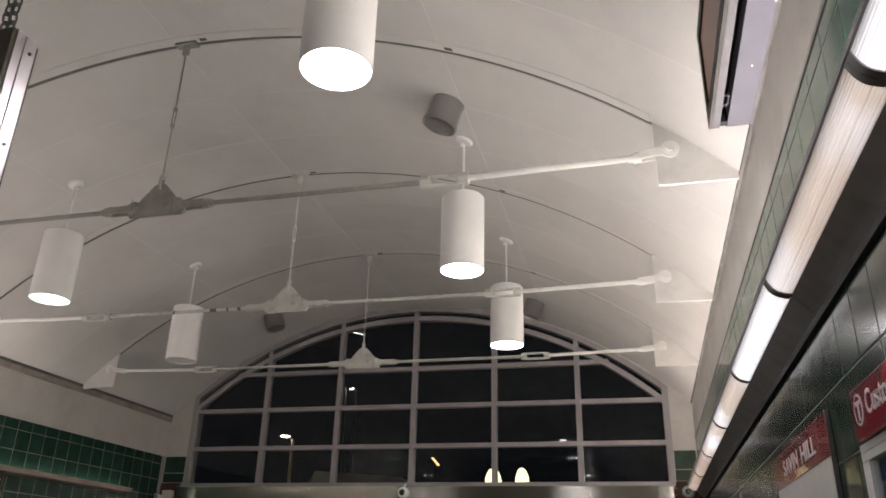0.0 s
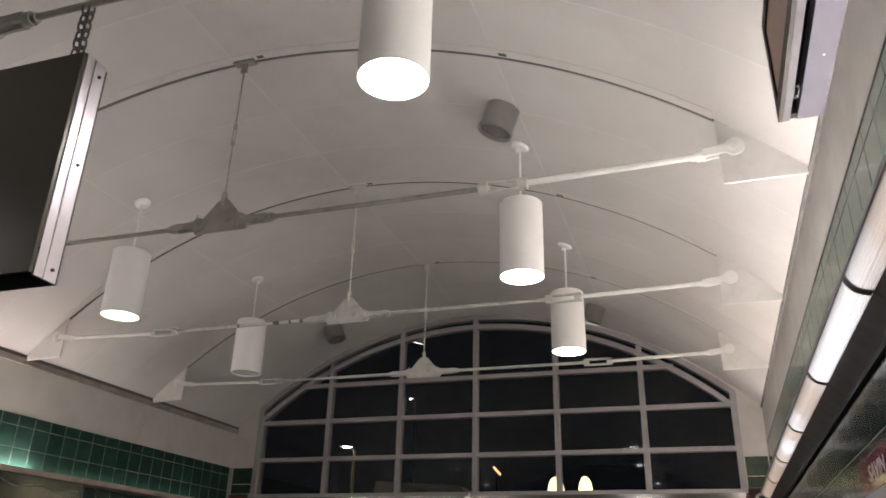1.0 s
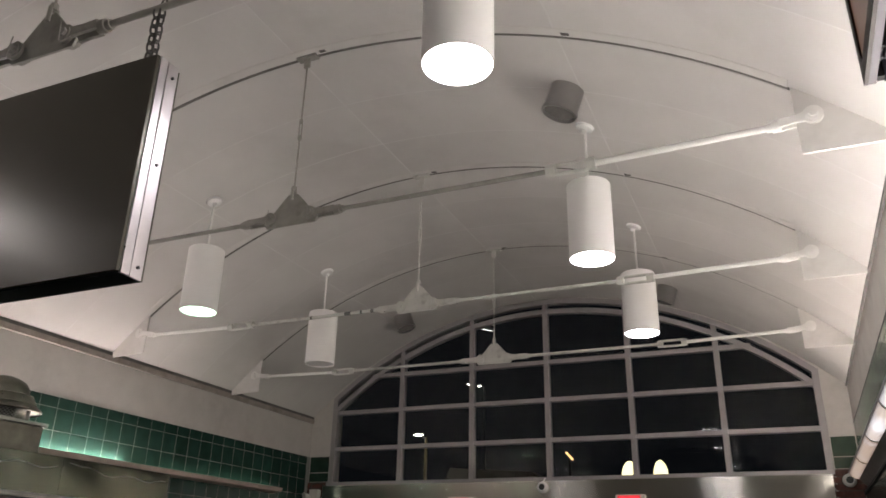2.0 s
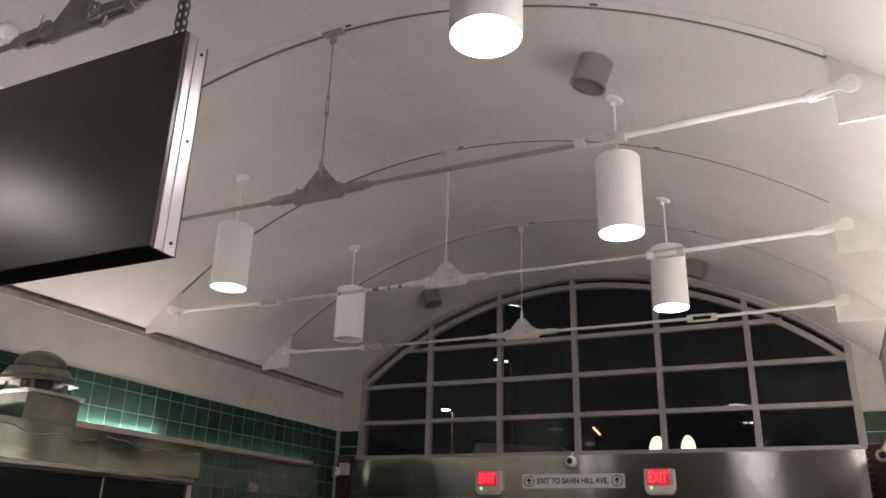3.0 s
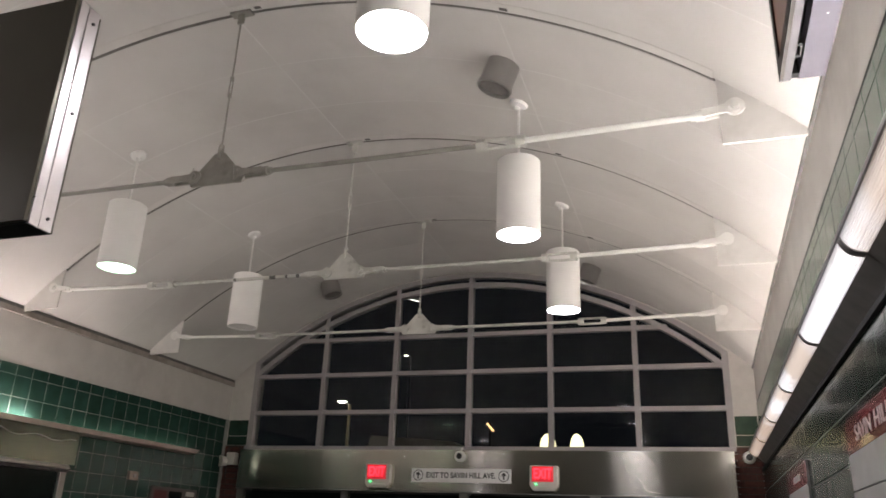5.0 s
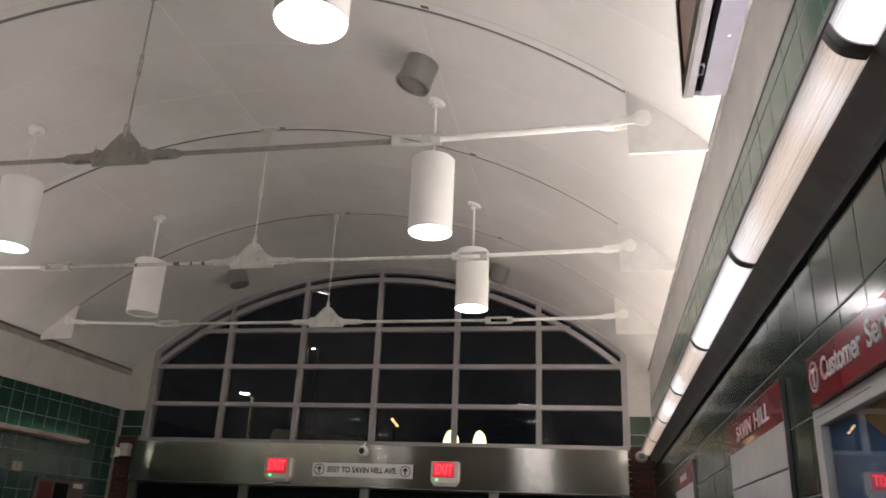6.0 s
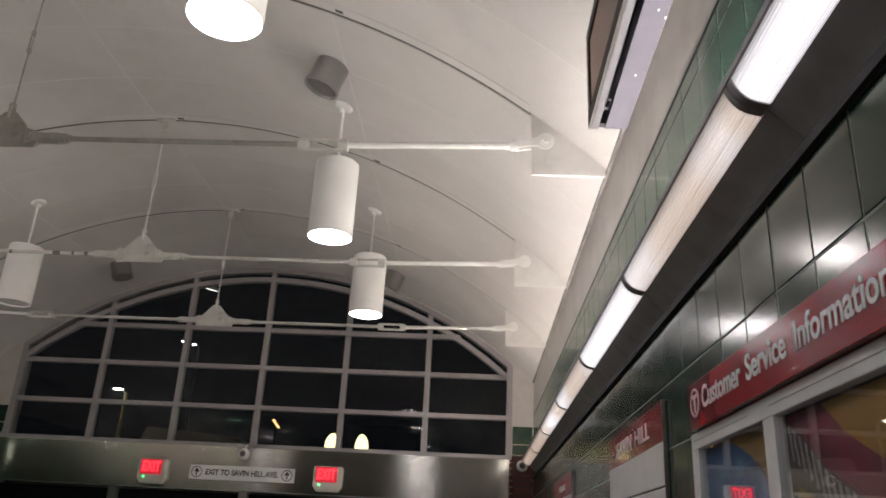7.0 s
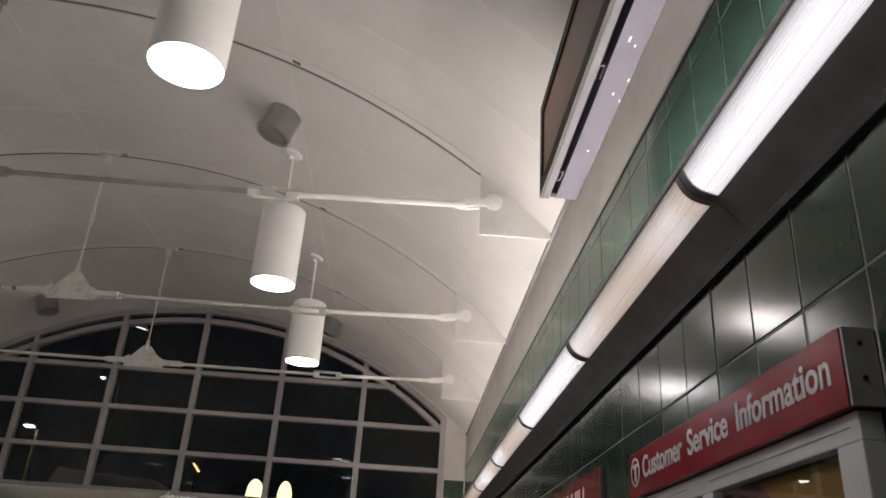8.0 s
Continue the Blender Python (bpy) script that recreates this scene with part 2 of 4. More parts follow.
def plate(outline, thick, axis="y", at=0.0, bevel=0.0):
    """A flat plate from an outline of pairs; axis is its normal, at the middle of its thickness."""
    own = bmesh.new()

    def place(a, b, c):
        return {"y": (a, at + c, b), "x": (at + c, a, b), "z": (a, b, at + c)}[axis]
    lo = [own.verts.new(place(a, b, -thick / 2)) for a, b in outline]
    hi = [own.verts.new(place(a, b, thick / 2)) for a, b in outline]
    own.faces.new(lo)
    own.faces.new(hi[::-1])
    n = len(outline)
    for i in range(n):
        own.faces.new((lo[i], lo[(i + 1) % n], hi[(i + 1) % n], hi[i]))
    bmesh.ops.recalc_face_normals(own, faces=own.faces[:])
    if bevel:
        bmesh.ops.bevel(own, geom=own.edges[:], offset=bevel, segments=1, affect="EDGES")
    return own


def ring_arc(r0, r1, y0, y1, a0, a1, n=72, bm=None, cz=VZ):
    """A curved bar about the vault's axis, between two radii and two angles from the crown."""
    own = bm if bm is not None else bmesh.new()
    secs = []
    for i in range(n + 1):
        a = a0 + (a1 - a0) * i / n
        s, c = math.sin(a), math.cos(a)
        secs.append([own.verts.new((r * s, y, cz + r * c)) for r, y in ((r0, y0), (r1, y0), (r1, y1), (r0, y1))])
    for a, b in zip(secs, secs[1:]):
        for k in range(4):
            own.faces.new((a[k], a[(k + 1) % 4], b[(k + 1) % 4], b[k]))
    own.faces.new(secs[0])
    own.faces.new(secs[-1][::-1])
    return own


def lettering(text, size, material, parent, m, depth=0.002, width=None, bold=0.0):
    cu = bpy.data.curves.new("lettering", "FONT")
    cu.body, cu.size, cu.extrude, cu.align_x, cu.align_y, cu.offset = text, size, depth, "CENTER", "CENTER", bold
    tmp = new("lettering", cu)
    bpy.context.view_layer.update()
    me = bpy.data.meshes.new_from_object(tmp)
    bpy.data.objects.remove(tmp)
    if width:
        xs = [v.co.x for v in me.vertices]
        me.transform(Matrix.Diagonal((width / (max(xs) - min(xs)), 1, 1, 1)))
    me.materials.clear()
    me.materials.append(material)
    ob = new("lettering", me)
    ob.parent = parent
    ob.matrix_basis = m
    return ob


# ---- shell ----
floor = tagged(link("floor", box(-XW - 0.3, XW + 0.3, YB - 0.3, YG + 0.3, -0.2, 0.0), M_FLOOR), "speckled grey terrazzo floor of the lobby", "floor", kind="structure")
wall_east = tagged(link("wall_east", box(XW + 0.012, XW + 0.3, YB - 0.3, YG + 0.3, 0, SPRING + 0.02), M_GROUT), "green tiled side wall with a white painted band above", "wall", kind="structure")
wall_west = tagged(link("wall_west", box(-XW - 0.3, -XW - 0.012, YB - 0.3, YG + 0.3, 0, SPRING + 0.02), M_GROUT), "green tiled side wall with a white painted band above", "wall", kind="structure")
# Unseen wall, added to close the room; dark to cut light from behind.
wall_south = tagged(link("wall_south", box(-XW, XW, YB - 0.25, YB, 0, 5.2), M_BACK), "unseen dark green wall closing the lobby", "wall", kind="structure")
for wall, sx, BAND in ((wall_east, 1, BAND_E), (wall_west, -1, BAND_W)):
    x0, x1 = sorted((sx * (XW + 0.0015), sx * (XW + 0.02)))
    part("grout_bed", box(x0, x1, YB, YG - 0.002, 0.002, BAND), M_GROUT, wall, "pale grout between the tiles")
    x0, x1 = sorted((sx * (XW + 0.005), sx * (XW + 0.02)))
    part("plaster_band", box(x0, x1, YB, YG - 0.002, BAND + (0.0205 if sx > 0 else 0.001), SPRING - (0.012 if sx > 0 else 0.082)), M_BAND, wall, "white painted plaster band")
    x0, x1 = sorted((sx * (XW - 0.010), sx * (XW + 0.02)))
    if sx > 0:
        # Dark strip painting in the shade along the top edge of the tiles.
        part("tile_top_shade", box(XW + 0.003, XW + 0.0195, YB, YG - 0.004, BAND + 0.0005, BAND + 0.020), M_SHADOW_STRIP, wall, "dark strip for the shade over the tiles")
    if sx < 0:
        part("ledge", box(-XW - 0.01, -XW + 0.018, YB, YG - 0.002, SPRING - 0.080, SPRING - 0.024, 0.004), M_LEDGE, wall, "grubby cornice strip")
    # A solid dark strip stands in for the shaded gap at the vault's foot.
    part("shadow_gap_strip", box(x0, x1, YB, YG - 0.002, SPRING - (0.010 if sx > 0 else 0.022), SPRING + 0.008), M_GAP, wall, "dark strip drawn as the shadow gap under the vault")

# the vault: separate sheets with fine joints, all in one mesh
bm = bmesh.new()
edge = math.asin((XW + 0.03) / VR)
joints_x = [-edge, -0.378, -0.0145, 0.373, edge]
cuts = sorted([YB] + [r + k * 1.82 / 3 for r in RIBS for k in range(3)] + [YG - 0.012])
for y0, y1 in zip(cuts, cuts[1:]):
    is_rib0 = any(abs(y0 - r) < 0.01 for r in RIBS)
    a_lo = 0.030 if is_rib0 else 0.003
    for a0, a1 in zip(joints_x, joints_x[1:]):
        n = max(4, int((a1 - a0) / 0.04))
        g = 0.003 / VR
        rr = VR + random.uniform(-0.0004, 0.0004)
        grid = []
        for i in range(n + 1):
            a = a0 + g + (a1 - a0 - 2 * g) * i / n
            grid.append([bm.verts.new((q * math.sin(a), y, VZ + q * math.cos(a))) for q, y in ((rr, y0 + a_lo), (rr, y1 - 0.003), (rr + 0.004, y1 - 0.003), (rr + 0.004, y0 + a_lo))])
        for p, q in zip(grid, grid[1:]):
            for k in range(4):
                bm.faces.new((p[k], p[(k + 1) % 4], q[(k + 1) % 4], q[k]))
        bm.faces.new(grid[0])
        bm.faces.new(grid[-1][::-1])
ceiling = tagged(link("ceiling", bm, M_VAULT, smooth=True), "off-white painted barrel vault of curved sheets", "ceiling", kind="structure")
bm = bmesh.new()
for y0 in cuts[1:-1]:
    if not any(abs(y0 - r) < 0.01 for r in RIBS):
        ring_arc(VR - 0.0009, VR + 0.003, y0 - 0.0045, y0 + 0.0045, -edge, edge, 60, bm)
for a in joints_x[1:-1]:
    for ya, yb in zip([YB] + RIBS, RIBS + [YG - 0.02]):
        ring_arc(VR - 0.0009, VR + 0.003, ya + 0.034, yb - 0.002, a - 0.0011, a + 0.0011, 1, bm)
tagged(link("ceiling_trim", bm, M_CAULK), "pale filled joints between the vault sheets", "trim", kind="structure")
backing = tagged(link("ceiling_backing", ring_arc(VR + 0.021, VR + 0.14, YB - 0.2, YG + 0.28, -edge, edge), M_GAP), "dark backing above the vault sheets", "ceiling", kind="structure")

# ---- gable wall with the arched window ----
WXL, WXR, WSILL, WR, WZ = 2.945, 3.005, 2.634, 4.594, 0.206
bm = bmesh.new()
N = 48
xs = [-XW + 2 * XW * i / N for i in range(N + 1)]


def wall_piece(xa, xb, za0, zb0, za1, zb1):
    v = [bm.verts.new(c) for c in ((xa, YG, za0), (xb, YG, zb0), (xb, YG, zb1), (xa, YG, za1), (xa, YG + 0.25, za0), (xb, YG + 0.25, zb0), (xb, YG + 0.25, zb1), (xa, YG + 0.25, za1))]
    for q in ((0, 1, 2, 3), (7, 6, 5, 4), (0, 4, 5, 1), (3, 2, 6, 7), (0, 3, 7, 4), (1, 5, 6, 2)):
        bm.faces.new([v[i] for i in q])


for sx, WX in ((-1, WXL), (1, WXR)):
    a, b = sorted((sx * WX, sx * (XW + 0.03)))
    wall_piece(a, b, 0, 0, min(vault_z(a), 9) + 0.04 if abs(a) < 4.6 else SPRING, vault_z(b) + 0.04)
seg = 40
for i in range(seg):
    xa, xb = -WXL + (WXL + WXR) * i / seg, -WXL + (WXL + WXR) * (i + 1) / seg
    wall_piece(xa, xb, vault_z(xa, WR, WZ), vault_z(xb, WR, WZ), vault_z(xa) + 0.04, vault_z(xb) + 0.04)
wall_north = tagged(link("wall_north", bm, M_BAND), "white painted gable wall round the arched window", "wall", kind="structure")

window = base("window_1", pose(0, 0, 0), "large arched window with pale metal glazing bars, black night outside", "window", kind="structure")
FY0, FY1 = YG + 0.02, YG + 0.10
a_l, a_r = -math.asin(WXL / WR), math.asin(WXR / WR)
part("arch_frame", ring_arc(WR - 0.055, WR + 0.004, FY0 - 0.03, FY1, a_l, a_r, cz=WZ), M_FRAME, window)
R_IN = WR - 0.115
b_l, b_r = -math.asin((WXL - 0.03) / R_IN), math.asin((WXR - 0.03) / R_IN)
part("inner_arch_bar", ring_arc(R_IN - 0.058, R_IN, FY0 - 0.015, FY1, b_l, b_r, cz=WZ), M_FRAME, window)
for sx, WX in ((-1, WXL), (1, WXR)):
    a, b = sorted((sx * (WX - 0.065), sx * (WX + 0.003)))
    part("jamb", box(a, b, FY0 - 0.026, FY1 - 0.003, WSILL, vault_z(WX - 0.02, WR, WZ), 0.004), M_FRAME, window)
VX = [-1.932, -0.952, 0.025, 1.018, 2.003]
HZ = [3.072, 3.547, 4.010]
for x in VX:
    part("mullion", box(x - 0.03, x + 0.03, FY0 - 0.02, FY1 - 0.005, WSILL, vault_z(x, WR, WZ) - 0.05, 0.004), M_FRAME, window)
for z in HZ:
    half = math.sqrt((WR - 0.11) ** 2 - (z - WZ) ** 2)
    stops = [-min(WXL - 0.06, half)] + [x for x in VX if abs(x) < half] + [min(WXR - 0.06, half)]
    for a, b in zip(stops, stops[1:]):
        part("transom", box(a + (0.03 if a in VX else 0), b - (0.03 if b in VX else 0), FY0 - 0.014, FY1 - 0.012, z - 0.026, z + 0.026, 0.003), M_FRAME, window)
part("window_sill", box(-WXL, WXR, YG - 0.06, FY1, WSILL - 0.03, WSILL + 0.012, 0.004), M_FRAME, window)
# panes, each its own sheet, cut off along the arch
cols = [-WXL + 0.05] + VX + [WXR - 0.05]
levels = [WSILL] + HZ + [9.0]
for xa, xb in zip(cols, cols[1:]):
    for za, zb in zip(levels, levels[1:]):
        tops = []
        for i in range(9):
            x = xa + (xb - xa) * i / 8
            tops.append((x, min(zb, vault_z(x, WR - 0.02, WZ))))
        if max(t[1] for t in tops) < za + 0.05:
            continue
        keep = [t for t in tops if t[1] > za + 0.01]
        outline = [(keep[0][0], za), (keep[-1][0], za)] + keep[::-1]
        part("pane", plate(outline, 0.008, "y", YG + 0.06), M_GLASS, window)

# steel lintel over the doors, and what is under it
lintel = base("door_lintel", pose(0, 0, 0), "brushed stainless steel cladding over the street doors", "lintel", kind="structure")
part("cladding", box(-2.98, 2.98, YG - 0.085, YG + 0.2, 2.117, WSILL - 0.032, 0.004), M_CLAD, lintel)
part("drip_edge", box(-2.98, 2.98, YG - 0.093, YG - 0.086, 2.117, 2.129), M_STEEL_DULL, lintel)
doors = base("door_1", pose(0, 0, 0), "dark glazed street doors under the steel lintel", "door", kind="structure")
for x in (-2.95, -1.5, 0.0, 1.5, 2.95):
    part("post", box(x - 0.05, x + 0.05, YG - 0.02, YG + 0.12, 0, 2.117, 0.004), M_STEEL, doors)
for xa, xb in ((-2.9, -1.55), (-1.45, -0.05), (0.05, 1.45), (1.55, 2.9)):
    part("leaf", box(xa, xb, YG + 0.04, YG + 0.06, 0.01, 2.1), M_DOORDARK, doors, "dark glass leaf")


# ---- ribs and tie rods ----
def make_rib(y):
    ob = link("ceiling_rib", ring_arc(VR - 0.003, VR + 0.004, -0.072, -0.001, -0.652, 0.652), M_RIB, smooth=True)
    part("joint_strip", ring_arc(VR + 0.002, VR + 0.0045, 0.001, 0.0285, -0.652, 0.652), M_STRIPE, ob, "dark recessed joint strip", smooth=True)
    ob.matrix_basis = pose(0, y, 0)
    for a0, a1 in ((0.022, 0.032), (0.380, 0.391)):
        part("slot", ring_arc(VR - 0.0045, VR - 0.002, -0.038, -0.012, a0, a1, 3), M_GAP, ob, "dark empty slot")
    return tagged(ob, "slim white painted steel rib under the vault", "rib", "vault ribs")


first_rib = make_rib(RIBS[0])
for y in RIBS[1:]:
    copy_thing(first_rib, pose(0, y, 0))


def cheek(bm, p, q, eye, neck, thick, y):
    """A flat fork arm in the plane of the tie: a neck from p that swells to a round eye about q."""
    p, q = Vector((p[0], p[2])), Vector((q[0], q[2]))
    d = (q - p).normalized()
    nrm = Vector((-d.y, d.x))
    a0 = math.pi - math.asin(min(0.95, neck * 1.25 / eye))
    outline = [p + nrm * neck * 1.15, p - nrm * neck * 1.15, p + (q - p) * 0.45 - nrm * neck]
    for i in range(15):
        a = -a0 + 2 * a0 * i / 14
        outline.append(q + (d * math.cos(a) + nrm * math.sin(a)) * eye)
    outline.append(p + (q - p) * 0.45 + nrm * neck)
    lo = [bm.verts.new((c.x, y - thick / 2, c.y)) for c in outline]
    hi = [bm.verts.new((c.x, y + thick / 2, c.y)) for c in outline]
    bm.faces.new(lo)
    bm.faces.new(hi[::-1])
    for i in range(len(lo)):
        j = (i + 1) % len(lo)
        bm.faces.new((lo[i], lo[j], hi[j], hi[i]))


def clevis(bm, p, q, r=0.026, eye=0.043):
    """A forked end from the rod's end p to its pin at q."""
    p, q = Vector(p), Vector(q)
    d = (q - p).normalized()
    rod(p - d * 0.035, p - d * 0.012, r * 0.82, 12, bm)
    rod(p - d * 0.012, p + d * 0.03, r * 1.12, 12, bm)
    for s in (-1, 1):
        cheek(bm, p + d * 0.02, q, eye, 0.019, 0.015, s * 0.021)
        rod(q + Vector((0, s * 0.028, 0)), q + Vector((0, s * 0.034, 0)), 0.031, 16, bm)
        rod(q + Vector((0, s * 0.034, 0)), q + Vector((0, s * 0.046, 0)), 0.021, 6, bm)
    return bm


def turnbuckle(bm, xa, xb, z, r=0.026):
    s = 1 if xb > xa else -1
    rod((xa, 0, z), (xa + s * 0.05, 0, z), r * 1.35, 6, bm)
    rod((xb - s * 0.05, 0, z), (xb, 0, z), r * 1.35, 6, bm)
    for k in (-1, 1):
        rod((xa + s * 0.03, 0, z + k * 0.026), (xb - s * 0.03, 0, z + k * 0.026), 0.011, 8, bm)
    return bm


def make_tie(paint, label):
    t = base("tie_rod_truss", pose(0, 0, 0), label, "tie rod", "vault tie rods")
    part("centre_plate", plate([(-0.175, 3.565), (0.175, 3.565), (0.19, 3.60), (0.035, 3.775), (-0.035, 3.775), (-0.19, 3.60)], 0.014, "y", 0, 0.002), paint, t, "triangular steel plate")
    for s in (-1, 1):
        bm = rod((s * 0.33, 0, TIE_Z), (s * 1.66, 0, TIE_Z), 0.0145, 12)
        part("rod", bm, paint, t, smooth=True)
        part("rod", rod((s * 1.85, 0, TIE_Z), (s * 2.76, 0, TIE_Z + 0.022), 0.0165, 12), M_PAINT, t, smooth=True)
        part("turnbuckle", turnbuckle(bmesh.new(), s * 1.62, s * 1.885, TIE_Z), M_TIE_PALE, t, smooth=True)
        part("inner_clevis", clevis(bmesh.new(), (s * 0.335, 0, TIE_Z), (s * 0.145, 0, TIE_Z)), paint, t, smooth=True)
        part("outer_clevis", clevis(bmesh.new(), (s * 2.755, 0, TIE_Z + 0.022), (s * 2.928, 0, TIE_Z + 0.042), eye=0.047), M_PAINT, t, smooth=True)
        top = [(s * 2.852, vault_z(2.852) - 0.002), (s * 2.95, vault_z(2.95) - 0.002), (s * 3.05, vault_z(3.05) - 0.002), (s * 3.15, vault_z(3.15) - 0.002), (s * 3.236, vault_z(3.236) - 0.002)]
        part("end_plate", plate([(s * 2.857, 3.473), (s * 3.236, 3.473 if s > 0 else 3.458)] + top[::-1], 0.016, "y", 0), M_GUSSET, t, "white gusset plate fixed to the wall head")
        part("cotter_pin", rod((s * 0.150, -0.051, TIE_Z - 0.052), (s * 0.138, -0.051, TIE_Z + 0.050), 0.0028, 6), paint, t)
    bm = rod((0, 0, 3.80), (0, 0, 4.17), 0.006, 8)
    rod((0, 0, 4.31), (0, 0, 4.745), 0.006, 8, bm)
    part("hanger_rod", bm, paint, t, smooth=True)
    bm = bmesh.new()
    for z in (4.17, 4.29):
        rod((0, 0, z), (0, 0, z + 0.025), 0.014, 8, bm)
    for k in (-1, 1):
        rod((k * 0.010, 0, 4.18), (k * 0.010, 0, 4.30), 0.005, 6, bm)
    part("hanger_turnbuckle", bm, paint, t, smooth=True)
    bm = bmesh.new()
    for k in (-1, 1):
        rod((0, k * 0.016, 3.735), (0, k * 0.016, 3.81), 0.010, 8, bm)
    rod((0, 0, 3.80), (0, 0, 3.83), 0.018, 8, bm)
    part("hanger_clevis", bm, paint, t, smooth=True)
    bm = box(-0.075, 0.075, -0.03, 0.03, 4.790, 4.806, 0.003)
    box(-0.022, 0.022, -0.008, 0.008, 4.72, 4.790, 0.002, bm)
    part("ceiling_bracket", bm, paint, t)
    return t


# Near ties have shade toned into their middle parts; far ties are paler.
tie = make_tie(M_TIE_SHADED, "white steel tie rod, middle toned grey for shade, with triangular plate")
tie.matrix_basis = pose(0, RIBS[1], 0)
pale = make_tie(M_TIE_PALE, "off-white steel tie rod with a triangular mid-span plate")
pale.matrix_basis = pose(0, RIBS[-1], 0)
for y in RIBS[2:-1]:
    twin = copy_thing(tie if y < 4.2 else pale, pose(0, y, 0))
    if 5 < y < 6:
        for xa, xb in ((-0.68, -0.62), (-0.53, -0.51), (-0.43, -0.40), (-1.02, -1.00)):
            part("rust_mark", rod((xa, 0, TIE_Z), (xb, 0, TIE_Z), 0.0152, 12), M_STRIPE, twin, "flaked paint and rust", smooth=True)


# ---- pendant cylinder lamps ----
LZ0, LZ1, LR = 3.525, 4.065, 0.147


def make_pendant(x, y, lens, label):
    t = base("pendant_lamp", pose(x, y, 0), label, "pendant lamp", "cylinder pendants")
    shade = part("shade", lathe([(LR - 0.006, LZ0 + 0.02), (LR - 0.006, LZ0), (LR, LZ0), (LR, LZ1 - 0.008), (LR - 0.008, LZ1), (0.02, LZ1 + 0.004), (0.02, LZ1 - 0.02), (LR - 0.012, LZ1 - 0.03), (LR - 0.012, LZ0 + 0.02)], 48), M_SHADE, t, "white painted metal cylinder", smooth=True)
    part("lens", lathe([(0, LZ0 + 0.014), (LR - 0.007, LZ0 + 0.014), (LR - 0.007, LZ0 + 0.020), (0, LZ0 + 0.020)], 40), lens, shade, "lamp opening")
    zc = vault_z(x) - 0.02
    part("stem", rod((0, 0, LZ1), (0, 0, zc), 0.0085, 10), M_PAINT, t, smooth=True)
    part("canopy", lathe([(0, 0.012), (0.066, 0.010), (0.068, 0.0), (0.06, -0.016), (0.02, -0.026), (0.014, -0.05), (0, -0.052)], 28), M_WHITE, t, smooth=True, m=pose(0, 0, vault_z(x) - 0.006, 0, math.degrees(math.asin(x / VR)), 0))
    return t


M_OFF = mat("unlit_lamp_lens", (0.62, 0.61, 0.59), 0.4, var=0.2)
for x, y, lens, lab in ((1.605, 2.385, G_LAMP, "white cylinder pendant lamp, lit bright"), (1.605, 4.68, G_LAMP, "white cylinder pendant lamp, lit bright"), (1.60, 6.50, G_LAMP, "white cylinder pendant lamp, lit bright"),
                        (-1.62, 2.44, G_LAMP, "white cylinder pendant lamp, lit bright"), (-1.62, 4.69, G_LAMP_DIM, "white cylinder pendant lamp, faint greenish light"), (-1.615, 6.525, M_OFF, "white cylinder pendant lamp, not lit"),
                        # The right pendant at y = 0.6 is unseen, added to pair the left.
                        (1.61, 0.6, G_LAMP, "white cylinder pendant lamp, lit bright"), (-1.64, 0.6, G_LAMP, "white cylinder pendant lamp, lit bright")):
    lamp = make_pendant(x, y, lens, lab)
    if (x, y) == (1.605, 2.385):
        for child in lamp.children:
            if child.name.startswith("shade"):
                child.location.z = -0.022


# ---- surface spotlights on the vault ----
def make_can(x, y):
    a = math.degrees(math.asin(x / VR))
    t = base("ceiling_spotlight", pose(x, y, vault_z(x), 0, a, 0), "brushed metal can spotlight on the vault, unlit", "spotlight", "vault spotlights")
    can = part("can", lathe([(0.060, 0.008), (0.111, 0.008), (0.111, -0.160), (0.118, -0.163), (0.118, -0.186), (0.109, -0.188), (0.103, -0.158), (0.0, -0.156)], 40), M_SPUN, t, smooth=True)
    part("lens", lathe([(0, -0.166), (0.103, -0.166), (0.103, -0.160), (0, -0.160)], 32), M_SPOTGLASS, can, "dark ribbed glass")
    return t


M_SPOTGLASS = mat("spot_glass", (0.20, 0.19, 0.18), 0.15, var=0.08, scale=40)
for x, y in ((1.613, 4.19), (-1.57, 8.23), (1.64, 8.23)):
    make_can(x, y)


# ---- wall-long fluorescent strip on the east wall ----
U_MID = 3.140 * 0.784 - 2.5285 * 0.62   # middle of the lens, measured across it


